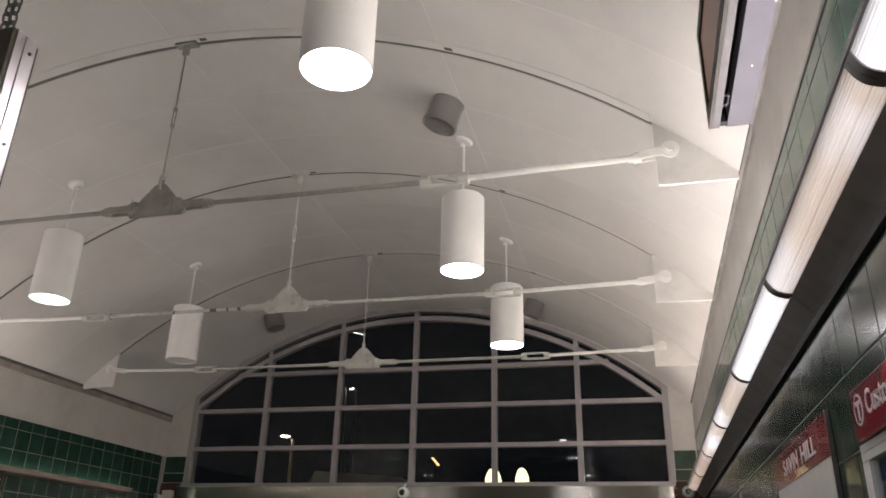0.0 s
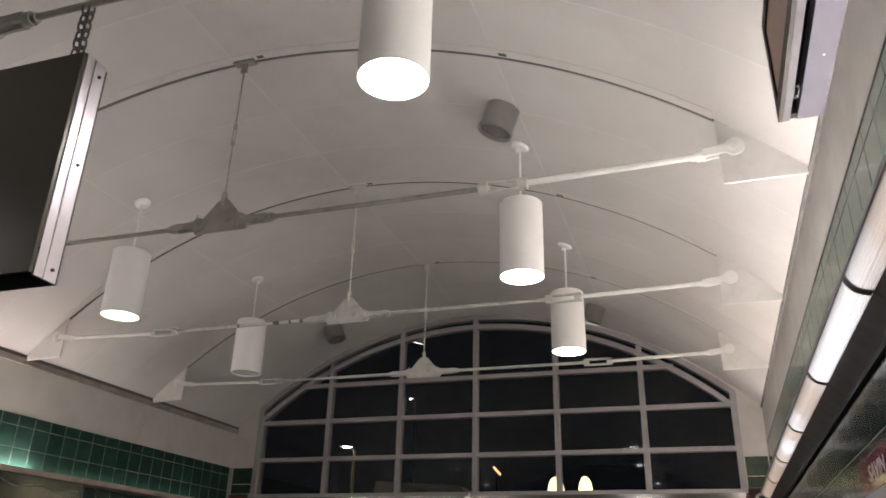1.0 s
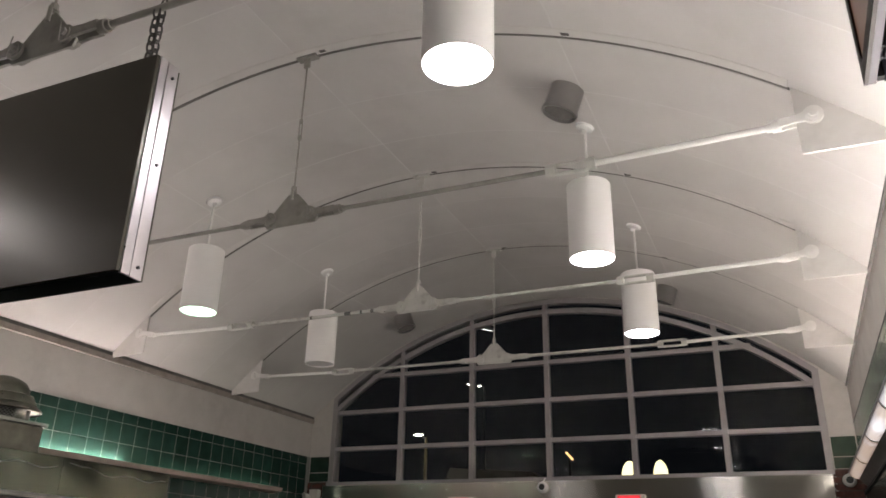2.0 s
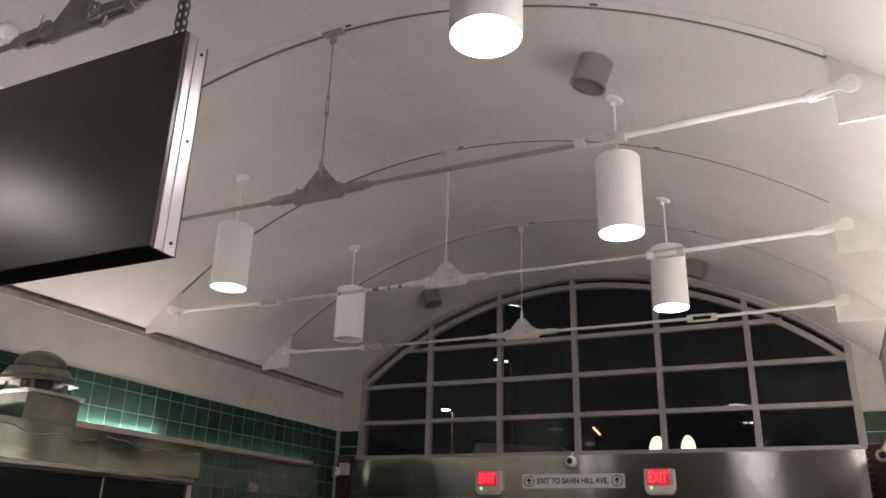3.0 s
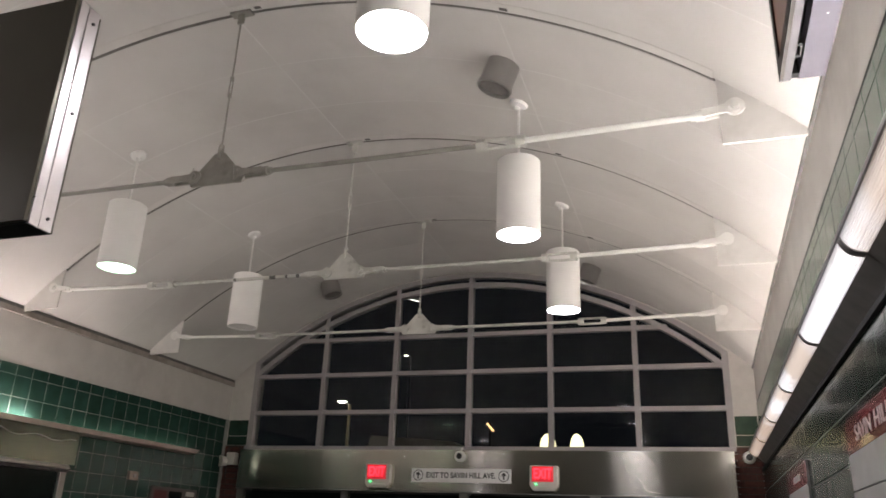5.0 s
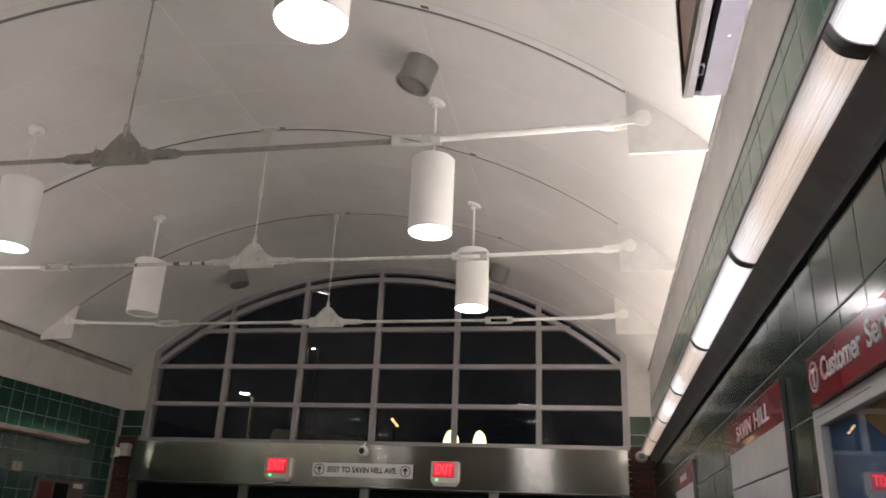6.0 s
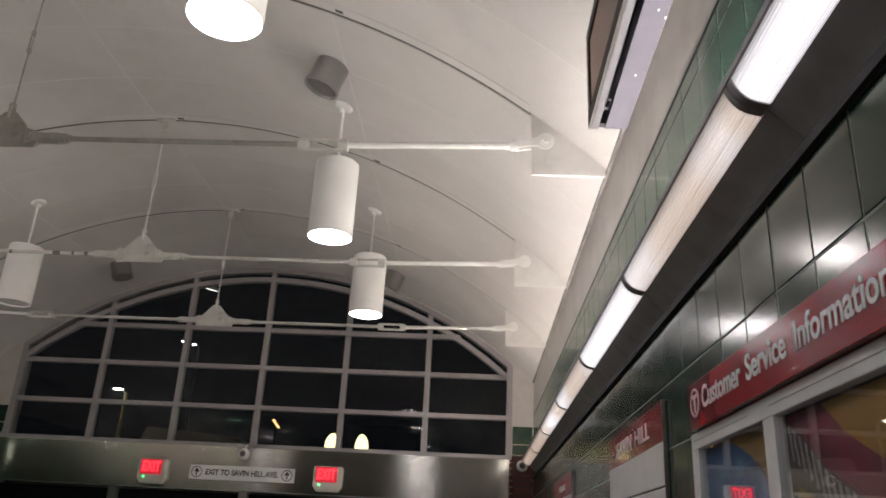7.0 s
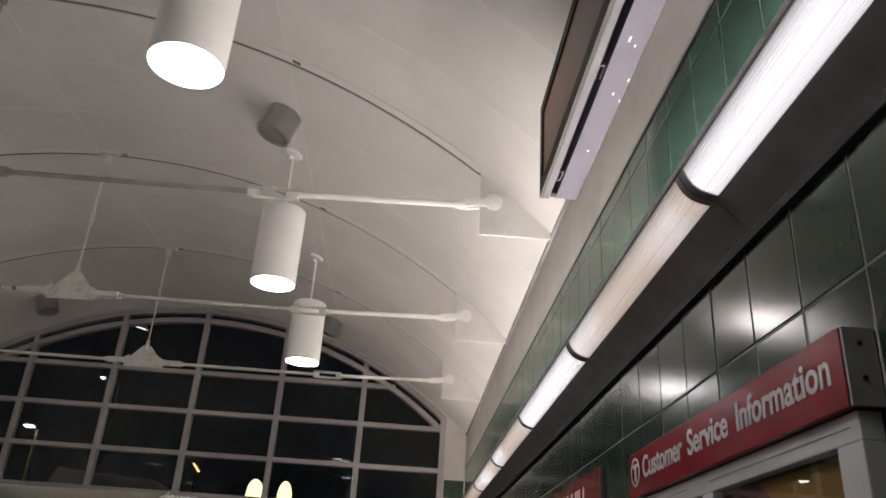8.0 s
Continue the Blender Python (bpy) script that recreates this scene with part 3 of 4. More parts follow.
def strip_lens_material(name, shift, tan_tint, level):
    """shift: how far the browning has gone; tan_tint: colour of the browned parts."""
    m = bpy.data.materials.new(name)
    m.use_nodes = True
    nt = m.node_tree
    b = nt.nodes["Principled BSDF"]
    b.inputs["Base Color"].default_value = (0.8, 0.8, 0.78, 1)
    b.inputs["Roughness"].default_value = 0.35
    tc = nt.nodes.new("ShaderNodeTexCoord")
    n = nt.nodes.new("ShaderNodeTexNoise")
    n.inputs["Scale"].default_value = 2.2
    n.inputs["Detail"].default_value = 5
    where = nt.nodes.new("ShaderNodeNewGeometry").outputs["Position"]
    nt.links.new(where, n.inputs["Vector"])
    r = nt.nodes.new("ShaderNodeValToRGB")
    r.color_ramp.elements[0].position, r.color_ramp.elements[1].position = 0.32, 0.50
    r.color_ramp.elements[0].color, r.color_ramp.elements[1].color = (*tan_tint, 1), (1.0, 0.955, 1.0, 1)
    oi = nt.nodes.new("ShaderNodeObjectInfo")
    mr = nt.nodes.new("ShaderNodeMapRange")
    mr.inputs["To Min"].default_value, mr.inputs["To Max"].default_value = STRIP_GLOW * level * 0.95, STRIP_GLOW * level * 1.08
    nt.links.new(oi.outputs["Random"], mr.inputs["Value"])
    # fine ribs along the lens
    sep = nt.nodes.new("ShaderNodeSeparateXYZ")
    nt.links.new(tc.outputs["Object"], sep.inputs["Vector"])

    def maths(op, a, bb):
        nd = nt.nodes.new("ShaderNodeMath")
        nd.operation = op
        for sock, v in zip(nd.inputs, (a, bb)):
            if isinstance(v, (int, float)):
                sock.default_value = v
            elif v is not None:
                nt.links.new(v, sock)
        return nd.outputs[0]
    # the tubes have browned at one end
    aged = maths("MULTIPLY", maths("SUBTRACT", sep.outputs["Y"], 0.45), 0.16)
    nt.links.new(maths("SUBTRACT", maths("ADD", n.outputs["Fac"], aged), shift), r.inputs["Fac"])
    nt.links.new(r.outputs["Color"], b.inputs["Emission Color"])
    u = maths("SUBTRACT", maths("MULTIPLY", sep.outputs["X"], 0.784), maths("MULTIPLY", sep.outputs["Z"], 0.62))
    ribs = maths("ADD", maths("MULTIPLY", maths("SINE", maths("MULTIPLY", u, 2 * math.pi / 0.0040), None), 0.40), 0.64)
    core = maths("ADD", maths("MULTIPLY", maths("POWER", maths("ABSOLUTE", maths("DIVIDE", maths("SUBTRACT", u, U_MID + 0.010), 0.048), None), 2.0), -0.75), 1.30)
    # dirt specks caught in the lens, and the dim line between its two tubes
    v = nt.nodes.new("ShaderNodeTexVoronoi")
    v.inputs["Scale"].default_value = 13.0
    nt.links.new(where, v.inputs["Vector"])
    speck = maths("ADD", maths("MULTIPLY", maths("GREATER_THAN", v.outputs["Distance"], 0.05), 0.45), 0.55)
    line = maths("ADD", maths("MULTIPLY", maths("GREATER_THAN", maths("ABSOLUTE", maths("SUBTRACT", u, U_MID + 0.016), None), 0.0022), 0.22), 0.78)
    lit = maths("MULTIPLY", maths("MULTIPLY", ribs, core), maths("MULTIPLY", speck, line))
    nt.links.new(maths("MULTIPLY", lit, mr.outputs["Result"]), b.inputs["Emission Strength"])
    return m


M_LENS_CLEAN = strip_lens_material("ribbed_lens_clean", -0.10, (0.80, 0.72, 0.68), 0.98)
M_LENS = strip_lens_material("ribbed_lens_browned", 0.15, (0.64, 0.52, 0.45), 0.86)
M_LENS_TAN = strip_lens_material("ribbed_lens_tan", 0.30, (0.62, 0.46, 0.37), 0.66)
# lens section in (x, z): from the upper lip round to the lower lip
SECT = []
for i in range(15):
    k = i / 14
    ax, az = 3.104 + (3.176 - 3.104) * k, 2.557 + (2.500 - 2.557) * k
    bulge = 0.016 * math.sin(math.pi * k)
    SECT.append((ax - bulge * 0.62, az - bulge * 0.78))


def make_strip(length, lens, tube=G_TUBE_E):
    """One lamp unit, its near end at y = 0."""
    t = base("strip_lamp", pose(0, 0, 0), "grey wall strip lamp with a glowing ribbed lens", "strip lamp", "strip lamps on the wall")
    bm = bmesh.new()
    fine = []
    for (xa, za), (xb, zb) in zip(SECT, SECT[1:]):
        nx, nz = -(0.62), -(0.78)
        fine += [(xa, za), ((xa + xb) / 2 + nx * 0.0022, (za + zb) / 2 + nz * 0.0022)]
    fine.append(SECT[-1])
    rows_ = [[bm.verts.new((x, y, z)) for x, z in fine] for y in (0.022, length - 0.022)]
    for i in range(len(fine) - 1):
        bm.faces.new((rows_[0][i], rows_[0][i + 1], rows_[1][i + 1], rows_[1][i]))
    inner = [[bm.verts.new((x + 0.012, y, z + 0.012)) for x, z in (fine[0], fine[-1])] for y in (0.022, length - 0.022)]
    bm.faces.new((inner[0][0], inner[0][1], inner[1][1], inner[1][0]))
    bm.faces.new((rows_[0][0], rows_[1][0], inner[1][0], inner[0][0]))
    bm.faces.new((rows_[0][-1], rows_[1][-1], inner[1][1], inner[0][1]))
    part("lens", bm, lens, t, "ribbed glowing lens")
    body = [(3.098, 2.572), (3.098, 2.556), (3.108, 2.556), (3.122, 2.567), (3.186, 2.517), (3.176, 2.499), (3.182, 2.494), (3.2495, 2.428), (3.2495, 2.60)]
    part("housing", plate(body, length, "y", length / 2), M_HOUSING, t, "grey metal housing")
    part("uplight_tube", rod((3.175, 0.04, 2.618), (3.175, length - 0.04, 2.618), 0.013, 10), tube, t, "bare tube on top, lighting the vault")
    for y in (0.0, length - 0.022):
        out = [(x - 0.005 * 0.62, z - 0.005 * 0.78) for x, z in SECT]
        back = [(3.19, 2.52), (3.12, 2.575)]
        part("end_band", plate(out + back, 0.022, "y", y + 0.011), M_HOUSING, t, "grey joint band")
    return t


PITCH = 1.19
for k, lens, tube in ((-1, M_LENS_CLEAN, G_TUBE_E), (0, M_LENS, G_TUBE_E), (1, M_LENS_CLEAN, G_TUBE_E), (2, M_LENS, G_TUBE_E), (3, M_LENS, G_TUBE_OLD), (4, M_LENS_TAN, G_TUBE_OLD), (5, M_LENS_TAN, G_TUBE_OLD)):
    make_strip(PITCH - 0.002, lens, tube).matrix_basis = pose(0, 1.335 + PITCH * k, 0)
# The shadow below the lamp housings, built as a thin black strip.
shadow_trim = tagged(link("shadow_strip_east", box(3.236, 3.2495, YB, YG - 0.01, 2.405, 2.427), M_SHADOW_STRIP), "black strip put in as shadow under the strip lamps", "trim", kind="structure")


# ---- strip lamps on the west wall ----
def make_trough(length, tube):
    t = base("trough_lamp", pose(0, 0, 0), "shallow wall trough lamp shining up the tiles", "strip lamp", "trough lamps on the wall")
    part("trough", plate([(-3.2495, 2.455), (-3.13, 2.470), (-3.105, 2.512), (-3.112, 2.514), (-3.135, 2.480), (-3.2495, 2.470)], length, "y", length / 2), M_TROUGH, t, "cream painted metal trough")
    part("tube", rod((-3.204, 0.03, 2.502), (-3.204, length - 0.03, 2.502), 0.013, 10), tube, t, "bare fluorescent tube")
    return t


M_TROUGH = mat("cream_metal", (0.52, 0.43, 0.37), 0.5, var=0.1, scale=8, stain=(0.36, 0.27, 0.21), stain_scale=5)
for k, tube in ((-0.37, G_TUBE), (0.86, G_TUBE), (2.09, G_TUBE), (3.32, G_TUBE), (4.55, G_TUBE), (5.78, G_TUBE_WEAK), (7.01, G_TUBE_WEAK)):
    make_trough(1.226, tube).matrix_basis = pose(0, k, 0)

# ---- hung sign box seen from behind ----
hung = base("hanging_sign_box", pose(0, 0, 0), "dark metal sign box with aluminium edges hung on chains", "sign box")
BX0, BX1, BY0, BY1, BZ0, BZ1 = -1.70, 0.715, 1.718, 1.84, 2.505, 3.348
part("back_panel", box(BX0 + 0.012, BX1 - 0.004, BY0 - 0.002, BY0 + 0.014, BZ0 + 0.004, BZ1 - 0.004, 0.002), M_SIGNFACE, hung, "smooth dark bronze sheet")
part("front_panel", box(BX0 + 0.012, BX1 - 0.012, BY1 - 0.014, BY1 + 0.002, BZ0 + 0.004, BZ1 - 0.004, 0.002), M_SIGNFACE, hung)
for xa, xb in ((BX0, BX0 + 0.012), (BX1 - 0.012, BX1)):
    part("edge_strip", box(xa, xb, BY0 + 0.0145, BY0 + 0.052, BZ0, BZ1, 0.003), M_ALU, hung, "bright aluminium edge")
    part("edge_strip", box(xa, xb - 0.002, BY0 + 0.056, BY1 - 0.0145, BZ0, BZ1, 0.003), M_ALU, hung, "bright aluminium edge")
part("bottom_panel", box(BX0 + 0.012, BX1 - 0.012, BY0 + 0.0145, BY1 - 0.0145, BZ0 + 0.001, BZ0 + 0.012), M_BLACK, hung)
part("top_panel", box(BX0 + 0.012, BX1 - 0.012, BY0 + 0.0145, BY1 - 0.0145, BZ1 - 0.012, BZ1 - 0.001), M_BLACK, hung)
for z in (2.545, 2.93, 3.29):
    part("rivet", rod((BX1 - 0.004, BY0 + 0.082, z), (BX1 + 0.004, BY0 + 0.082, z), 0.006, 8), M_BLACK, hung)


def chain(x, y, z0, z1):
    bm = bmesh.new()
    n = max(2, int((z1 - z0) / 0.038))
    for i in range(n + 1):
        z = z0 + (z1 - z0) * i / n
        turn = i % 2
        pts = []
        for k in range(12):
            a = 2 * math.pi * k / 12
            u, w = 0.013 * math.cos(a), 0.026 * math.sin(a)
            pts.append(Vector((x + (u if turn else 0), y + (0 if turn else u), z + w)))
        for k in range(12):
            rod(pts[k], pts[(k + 1) % 12], 0.0042, 6, bm)
    return bm


for x in (0.60, -1.55):
    part("chain", chain(x, 1.772, BZ1 + 0.015, TIE_Z - 0.02), M_CHAIN, hung, "short steel link chain", smooth=True)
    part("chain", chain(x + 0.028, 1.775, BZ1 + 0.015, TIE_Z + 0.02), M_CHAIN, hung, "short steel link chain", smooth=True)

# ---- message display by the east wall, amber glow put on its screen ----
M_LAV = mat("pale_lilac_grey_metal", (0.068, 0.065, 0.079), 0.65, var=0.05, scale=9, stain=(0.076, 0.072, 0.088), stain_scale=14, spec=0.08)
led = base("message_display", pose(0, 0, 0), "slim grey electronic message display with an amber glow painted on", "display")
SX0, SX1, SY0, SY1, SZ0, SZ1 = 2.980, 3.104, 0.44, 2.352, 3.038, 3.420
M_DOORRIM = mat("silver_door_rim", (0.075, 0.073, 0.080), 0.6, var=0.08, scale=14, spec=0.1)
M_FRAMEDARK = mat("dark_bronze_frame", (0.022, 0.019, 0.017), 0.5, var=0.2, scale=12, spec=0.15)
part("case", box(SX0 + 0.048, SX1, SY0, SY1, SZ0, SZ1, 0.002), M_LAV, led, "pale lilac-grey metal case")
part("gasket", box(SX0 + 0.026, SX0 + 0.048, SY0 + 0.006, SY1 - 0.006, SZ0 + 0.055, SZ1 - 0.006), M_BEZEL, led, "black gap behind the door")
part("gap_stop", box(SX0 + 0.0262, SX0 + 0.0478, SY1 - 0.03, SY1 - 0.002, SZ0 + 0.004, SZ0 + 0.0545), M_BEZEL, led)
door = part("door_rim", box(SX0 + 0.004, SX0 + 0.026, SY0, SY1, SZ0 - 0.002, SZ1, 0.001), M_DOORRIM, led, "silver rim of the screen door")
bm = bmesh.new()
for ya, yb, za, zb in ((SY0, SY1, SZ0 - 0.002, SZ0 + 0.052), (SY0, SY1, SZ1 - 0.050, SZ1), (SY1 - 0.045, SY1, SZ0 + 0.052, SZ1 - 0.050), (SY0, SY0 + 0.045, SZ0 + 0.052, SZ1 - 0.050)):
    box(SX0 - 0.008, SX0 + 0.0035, ya, yb, za, zb, 0, bm)
part("bezel", bm, M_FRAMEDARK, led, "dark bronze screen surround")
part("screen", box(SX0 - 0.002, SX0 + 0.0036, SY0 + 0.045, SY1 - 0.045, SZ0 + 0.052, SZ1 - 0.050), G_ORANGE, led, "dark screen, amber reflection painted on as glow")
for y in (1.02, 1.62, 2.19):
    bm = box(SX0 + 0.024, SX0 + 0.027, y - 0.030, y + 0.030, SZ0 - 0.004, SZ0 + 0.006, 0.001)
    box(SX0 + 0.038, SX0 + 0.041, y - 0.030, y + 0.030, SZ0 - 0.004, SZ0 + 0.006, 0.001, bm)
    for e in (-0.030, 0.026):
        box(SX0 + 0.0272, SX0 + 0.0378, y + e, y + e + 0.004, SZ0 - 0.004, SZ0 + 0.004, 0.001, bm)
    part("latch", bm, M_DOORRIM, door, "looped metal latch")
for y, x, ln in ((1.47, 3.055, 0.020), (1.50, 3.075, 0.008), (1.71, 3.072, 0.008), (1.25, 3.085, 0.012), (1.74, 3.098, 0.010), (1.64, 3.098, 0.014), (2.02, 3.07, 0.005)):
    part("paint_chip", box(x, x + 0.004, y, y + ln, SZ0 - 0.0008, SZ0 + 0.001), M_WHITE, led, "bare chip in the paint")
for y in (0.62, 1.42, 2.12):
    part("hanger", rod((3.05, y, SZ1 - 0.01), (3.05, y, vault_z(3.05) + 0.003), 0.012, 10), M_ALU, led)


# ---- east wall signs ----
def facing_west(y, z, x):
    """Local x runs towards -y, local y is up, local z faces -x."""
    return Matrix(((0, 0, -1, x), (-1, 0, 0, y), (0, 1, 0, z), (0, 0, 0, 1)))


def roundel(parent, m, r=0.04):
    bm = bmesh.new()
    n = 40
    for i in range(n):
        a, b = 2 * math.pi * i / n, 2 * math.pi * (i + 1) / n
        vs = [bm.verts.new((q * math.cos(t), q * math.sin(t), h)) for q, t in ((r, a), (r, b), (r * 0.84, b), (r * 0.84, a)) for h in (0.0, 0.002)]
        bm.faces.new((vs[1], vs[3], vs[5], vs[7]))
        bm.faces.new((vs[0], vs[1], vs[3], vs[2]))
    box(-r * 0.55, r * 0.55, r * 0.30, r * 0.55, 0, 0.002, 0, bm)
    box(-r * 0.15, r * 0.15, -r * 0.68, r * 0.30, 0, 0.002, 0, bm)
    return part("roundel", bm, M_LETTER, parent, "white ring mark", m=m)


case = base("information_case", pose(0, 0, 0), "wall notice case with a red header and glazed posters", "notice case")
header = part("header", box(3.196, 3.2485, 0.992, 2.13, 1.981, 2.100, 0.002), M_RED, case, "red enamel header board")
part("header_end", box(3.198, 3.2480, 0.984, 0.9905, 1.981, 2.100, 0.001), M_HOUSING, case, "grey end cap")
for z in (2.022, 2.075):
    part("screw", rod((3.222, 0.985, z), (3.222, 0.981, z), 0.0035, 8), M_BLACK, header)
for word, ya, yb in (("Customer", 2.000, 1.692), ("Service", 1.653, 1.425), ("Information", 1.380, 1.028)):
    lettering(word, 0.078, M_LETTER, header, facing_west((ya + yb) / 2, 2.046, 3.1955), 0.0012, width=ya - yb, bold=0.0012)
roundel(header, facing_west(2.065, 2.046, 3.1955), 0.038)
FX0, FX1 = 3.212, 3.2485
for ya, yb, za, zb in ((1.000, 2.189, 1.936, 1.979), (1.000, 1.070, 0.95, 1.936), (1.570, 1.632, 0.95, 1.936), (2.128, 2.189, 0.95, 1.936), (1.000, 2.189, 0.90, 0.95)):
    part("frame_rail", box(FX0, FX1, ya, yb, za, zb, 0.003), M_WHITE, case, "white metal frame")
part("frame_joint", box(FX0 - 0.0012, FX0 + 0.002, 1.025, 1.585, 1.9570, 1.9592), M_HOUSING, case)
part("frame_joint", box(FX0 - 0.0012, FX0 + 0.002, 1.72, 2.16, 1.9570, 1.9592), M_HOUSING, case)
gold_poster = part("poster", box(3.238, 3.2485, 1.070, 1.570, 0.95, 1.936), M_OLIVE, case, "brown and gold poster")
blue_poster = part("poster", box(3.238, 3.2485, 1.632, 2.128, 0.95, 1.936), M_YELLOW, case, "blue and yellow poster")


def blob(name, pts, x, material, parent, label=""):
    return part(name, plate(pts, 0.0015, "x", x), material, parent, label)


blob("print_shape", [(2.125, 1.93), (1.93, 1.93), (1.837, 1.902), (1.775, 1.875), (1.715, 1.843), (1.66, 1.78), (1.645, 1.68), (1.64, 0.97), (2.125, 0.97)], 3.2366, M_BLUE, blue_poster, "blue field with a rounded shoulder")
for cy, cz, w, h in ((1.985, 1.872, 0.045, 0.022), (1.86, 1.862, 0.03, 0.02), (1.975, 1.800, 0.05, 0.026), (1.85, 1.795, 0.04, 0.024), (1.97, 1.71, 0.05, 0.03)):
    blob("print_shape", [(cy - w, cz - h), (cy + w, cz - h), (cy + w, cz + h), (cy - w, cz + h)], 3.2358, M_PALE, blue_poster, "pale printed block")
inner = [(1.395, 1.93), (1.360, 1.905), (1.318, 1.872), (1.236, 1.831), (1.157, 1.796), (1.075, 1.765)]
outer = [(1.565, 1.928), (1.517, 1.903), (1.449, 1.856), (1.397, 1.818), (1.308, 1.778), (1.200, 1.715), (1.075, 1.640)]
blob("print_shape", [(1.075, 1.93)] + inner, 3.2372, M_YELLOW, gold_poster, "yellow curved field")
blob("print_shape", [(1.565, 1.932)] + inner + outer[::-1], 3.2366, M_MAROON, gold_poster, "maroon ribbon")
for k in range(15):
    y = 1.555 - 0.024 * k
    z = next(za + (zb - za) * (ya - y) / (ya - yb) for (ya, za), (yb, zb) in zip(outer, outer[1:]) if yb <= y <= ya)
    blob("print_bar", [(y, z - 0.008), (y - 0.011, z - 0.010), (y - 0.022, z - 0.078), (y - 0.011, z - 0.076)], 3.2358, M_BARGREY, gold_poster)
blob("print_shape", [(1.53, 1.80), (1.44, 1.76), (1.36, 1.66), (1.33, 0.97), (1.53, 0.97)], 3.2362, M_YELLOW, gold_poster, "dull gold field")
for ya, yb in ((1.068, 1.572), (1.630, 2.130)):
    pane = part("pane", box(3.221, 3.225, ya, yb, 0.948, 1.938), M_PANE, case, "clear glass")
    pane.visible_shadow = False


def make_name_sign(y0, y1, text, label):
    t = base("station_sign", pose(0, 0, 0), label, "station sign", "station name panels")
    red = part("red_panel", box(3.236, 3.2485, y0, y1, 2.021, 2.153, 0.002), M_RED, t, "red enamel top")
    part("white_panel", box(3.236, 3.2485, y0, y1, 1.880, 2.0195, 0.002), M_WHITE, t)
    part("white_panel", box(3.236, 3.2485, y0, y1, 1.10, 1.874, 0.002), M_WHITE, t)
    part("edge_trim", box(3.234, 3.2485, y0 - 0.005, y0 - 0.0005, 1.10, 2.155, 0.001), M_ALU, t)
    if text:
        words = text.split()
        spans = ((0.80, 0.50), (0.44, 0.20))
        for word, (a, b) in zip(words, spans):
            lettering(word, 0.085, M_LETTER, red, facing_west(y0 + (y1 - y0) * (a + b) / 2, 2.082, 3.2355), 0.001, width=(y1 - y0) * (a - b), bold=0.001)
    else:
        part("print_bar", box(3.2345, 3.236, (y0 + y1) / 2 - 0.2, (y0 + y1) / 2 + 0.2, 2.065, 2.105), M_LETTER, red)
    return t


make_name_sign(2.622, 3.717, "SAVIN HILL", "red and white enamel station name panel on green tiles")
make_name_sign(5.215, 6.40, "", "small red and white panel far along the tiled wall")

# ---- gable fittings ----
LY = YG - 0.085


def make_exit(x):
    t = base("exit_sign", pose(x, LY, 2.315), "cream plastic exit sign, lit red, with a green pilot light", "exit sign", "exit signs")
    shell = part("housing", plate([(-0.150, 0.115), (0.150, 0.115), (0.158, 0.105), (0.158, -0.10), (0.118, -0.155), (-0.118, -0.155), (-0.158, -0.10), (-0.158, 0.105)], 0.075, "y", -0.0385, 0.006), M_PLASTIC, t)
    face = part("face_plate", box(-0.132, 0.112, -0.082, -0.0765, -0.060, 0.106, 0.002), M_EXITFACE, t, "red lit face")
    letters = lettering("EXIT", 0.155, G_RED, face, Matrix(((1, 0, 0, -0.010), (0, 0, -1, -0.0830), (0, 1, 0, 0.023), (0, 0, 0, 1))), 0.001, width=0.205, bold=0.004)
    letters["label"] = "glowing red letters"
    part("pilot_light", rod((-0.085, -0.0765, -0.085), (-0.085, -0.083, -0.085), 0.012, 10), G_GREEN, shell, "green pilot light")
    part("cover_lip", box(-0.11, 0.11, -0.092, -0.077, -0.135, -0.110, 0.004), M_PLASTIC, shell)
    return t


M_EXITFACE = glow("exit_face", (1.0, 0.02, 0.05), 0.34, (0.5, 0.05, 0.05))
for x in (-1.028, 0.962):
    make_exit(x)

plaque = base("direction_sign", pose(-0.020, LY, 2.312), "white direction plaque with black lettering and arrows", "sign")
board = part("board", box(-0.60, 0.60, -0.012, -0.0005, -0.078, 0.078, 0.002), M_WHITE, plaque)
lettering("EXIT TO SAVIN HILL AVE.", 0.085, M_INK, board, Matrix(((1, 0, 0, 0), (0, 0, -1, -0.0125), (0, 1, 0, 0), (0, 0, 0, 1))), 0.0008, width=0.83, bold=0.0026)
for s in (-1, 1):
    bm = bmesh.new()
    n = 36
    for i in range(n):
        a, b = 2 * math.pi * i / n, 2 * math.pi * (i + 1) / n
        bm.faces.new([bm.verts.new((s * 0.515 + q * math.cos(t), -0.0132, q * math.sin(t))) for q, t in ((0.062, a), (0.062, b), (0.053, b), (0.053, a))])
    bmesh.ops.solidify(bm, geom=bm.faces[:], thickness=0.001)
    part("arrow_ring", bm, M_INK, board)
    o = s * 0.515
    part("arrow", plate([(o - 0.008, -0.04), (o + 0.008, -0.04), (o + 0.008, 0.008), (o + 0.026, -0.004), (o + 0.026, 0.014), (o, 0.042), (o - 0.026, 0.014), (o - 0.026, -0.004), (o - 0.008, 0.008)], 0.0012, "y", -0.0130), M_INK, board)


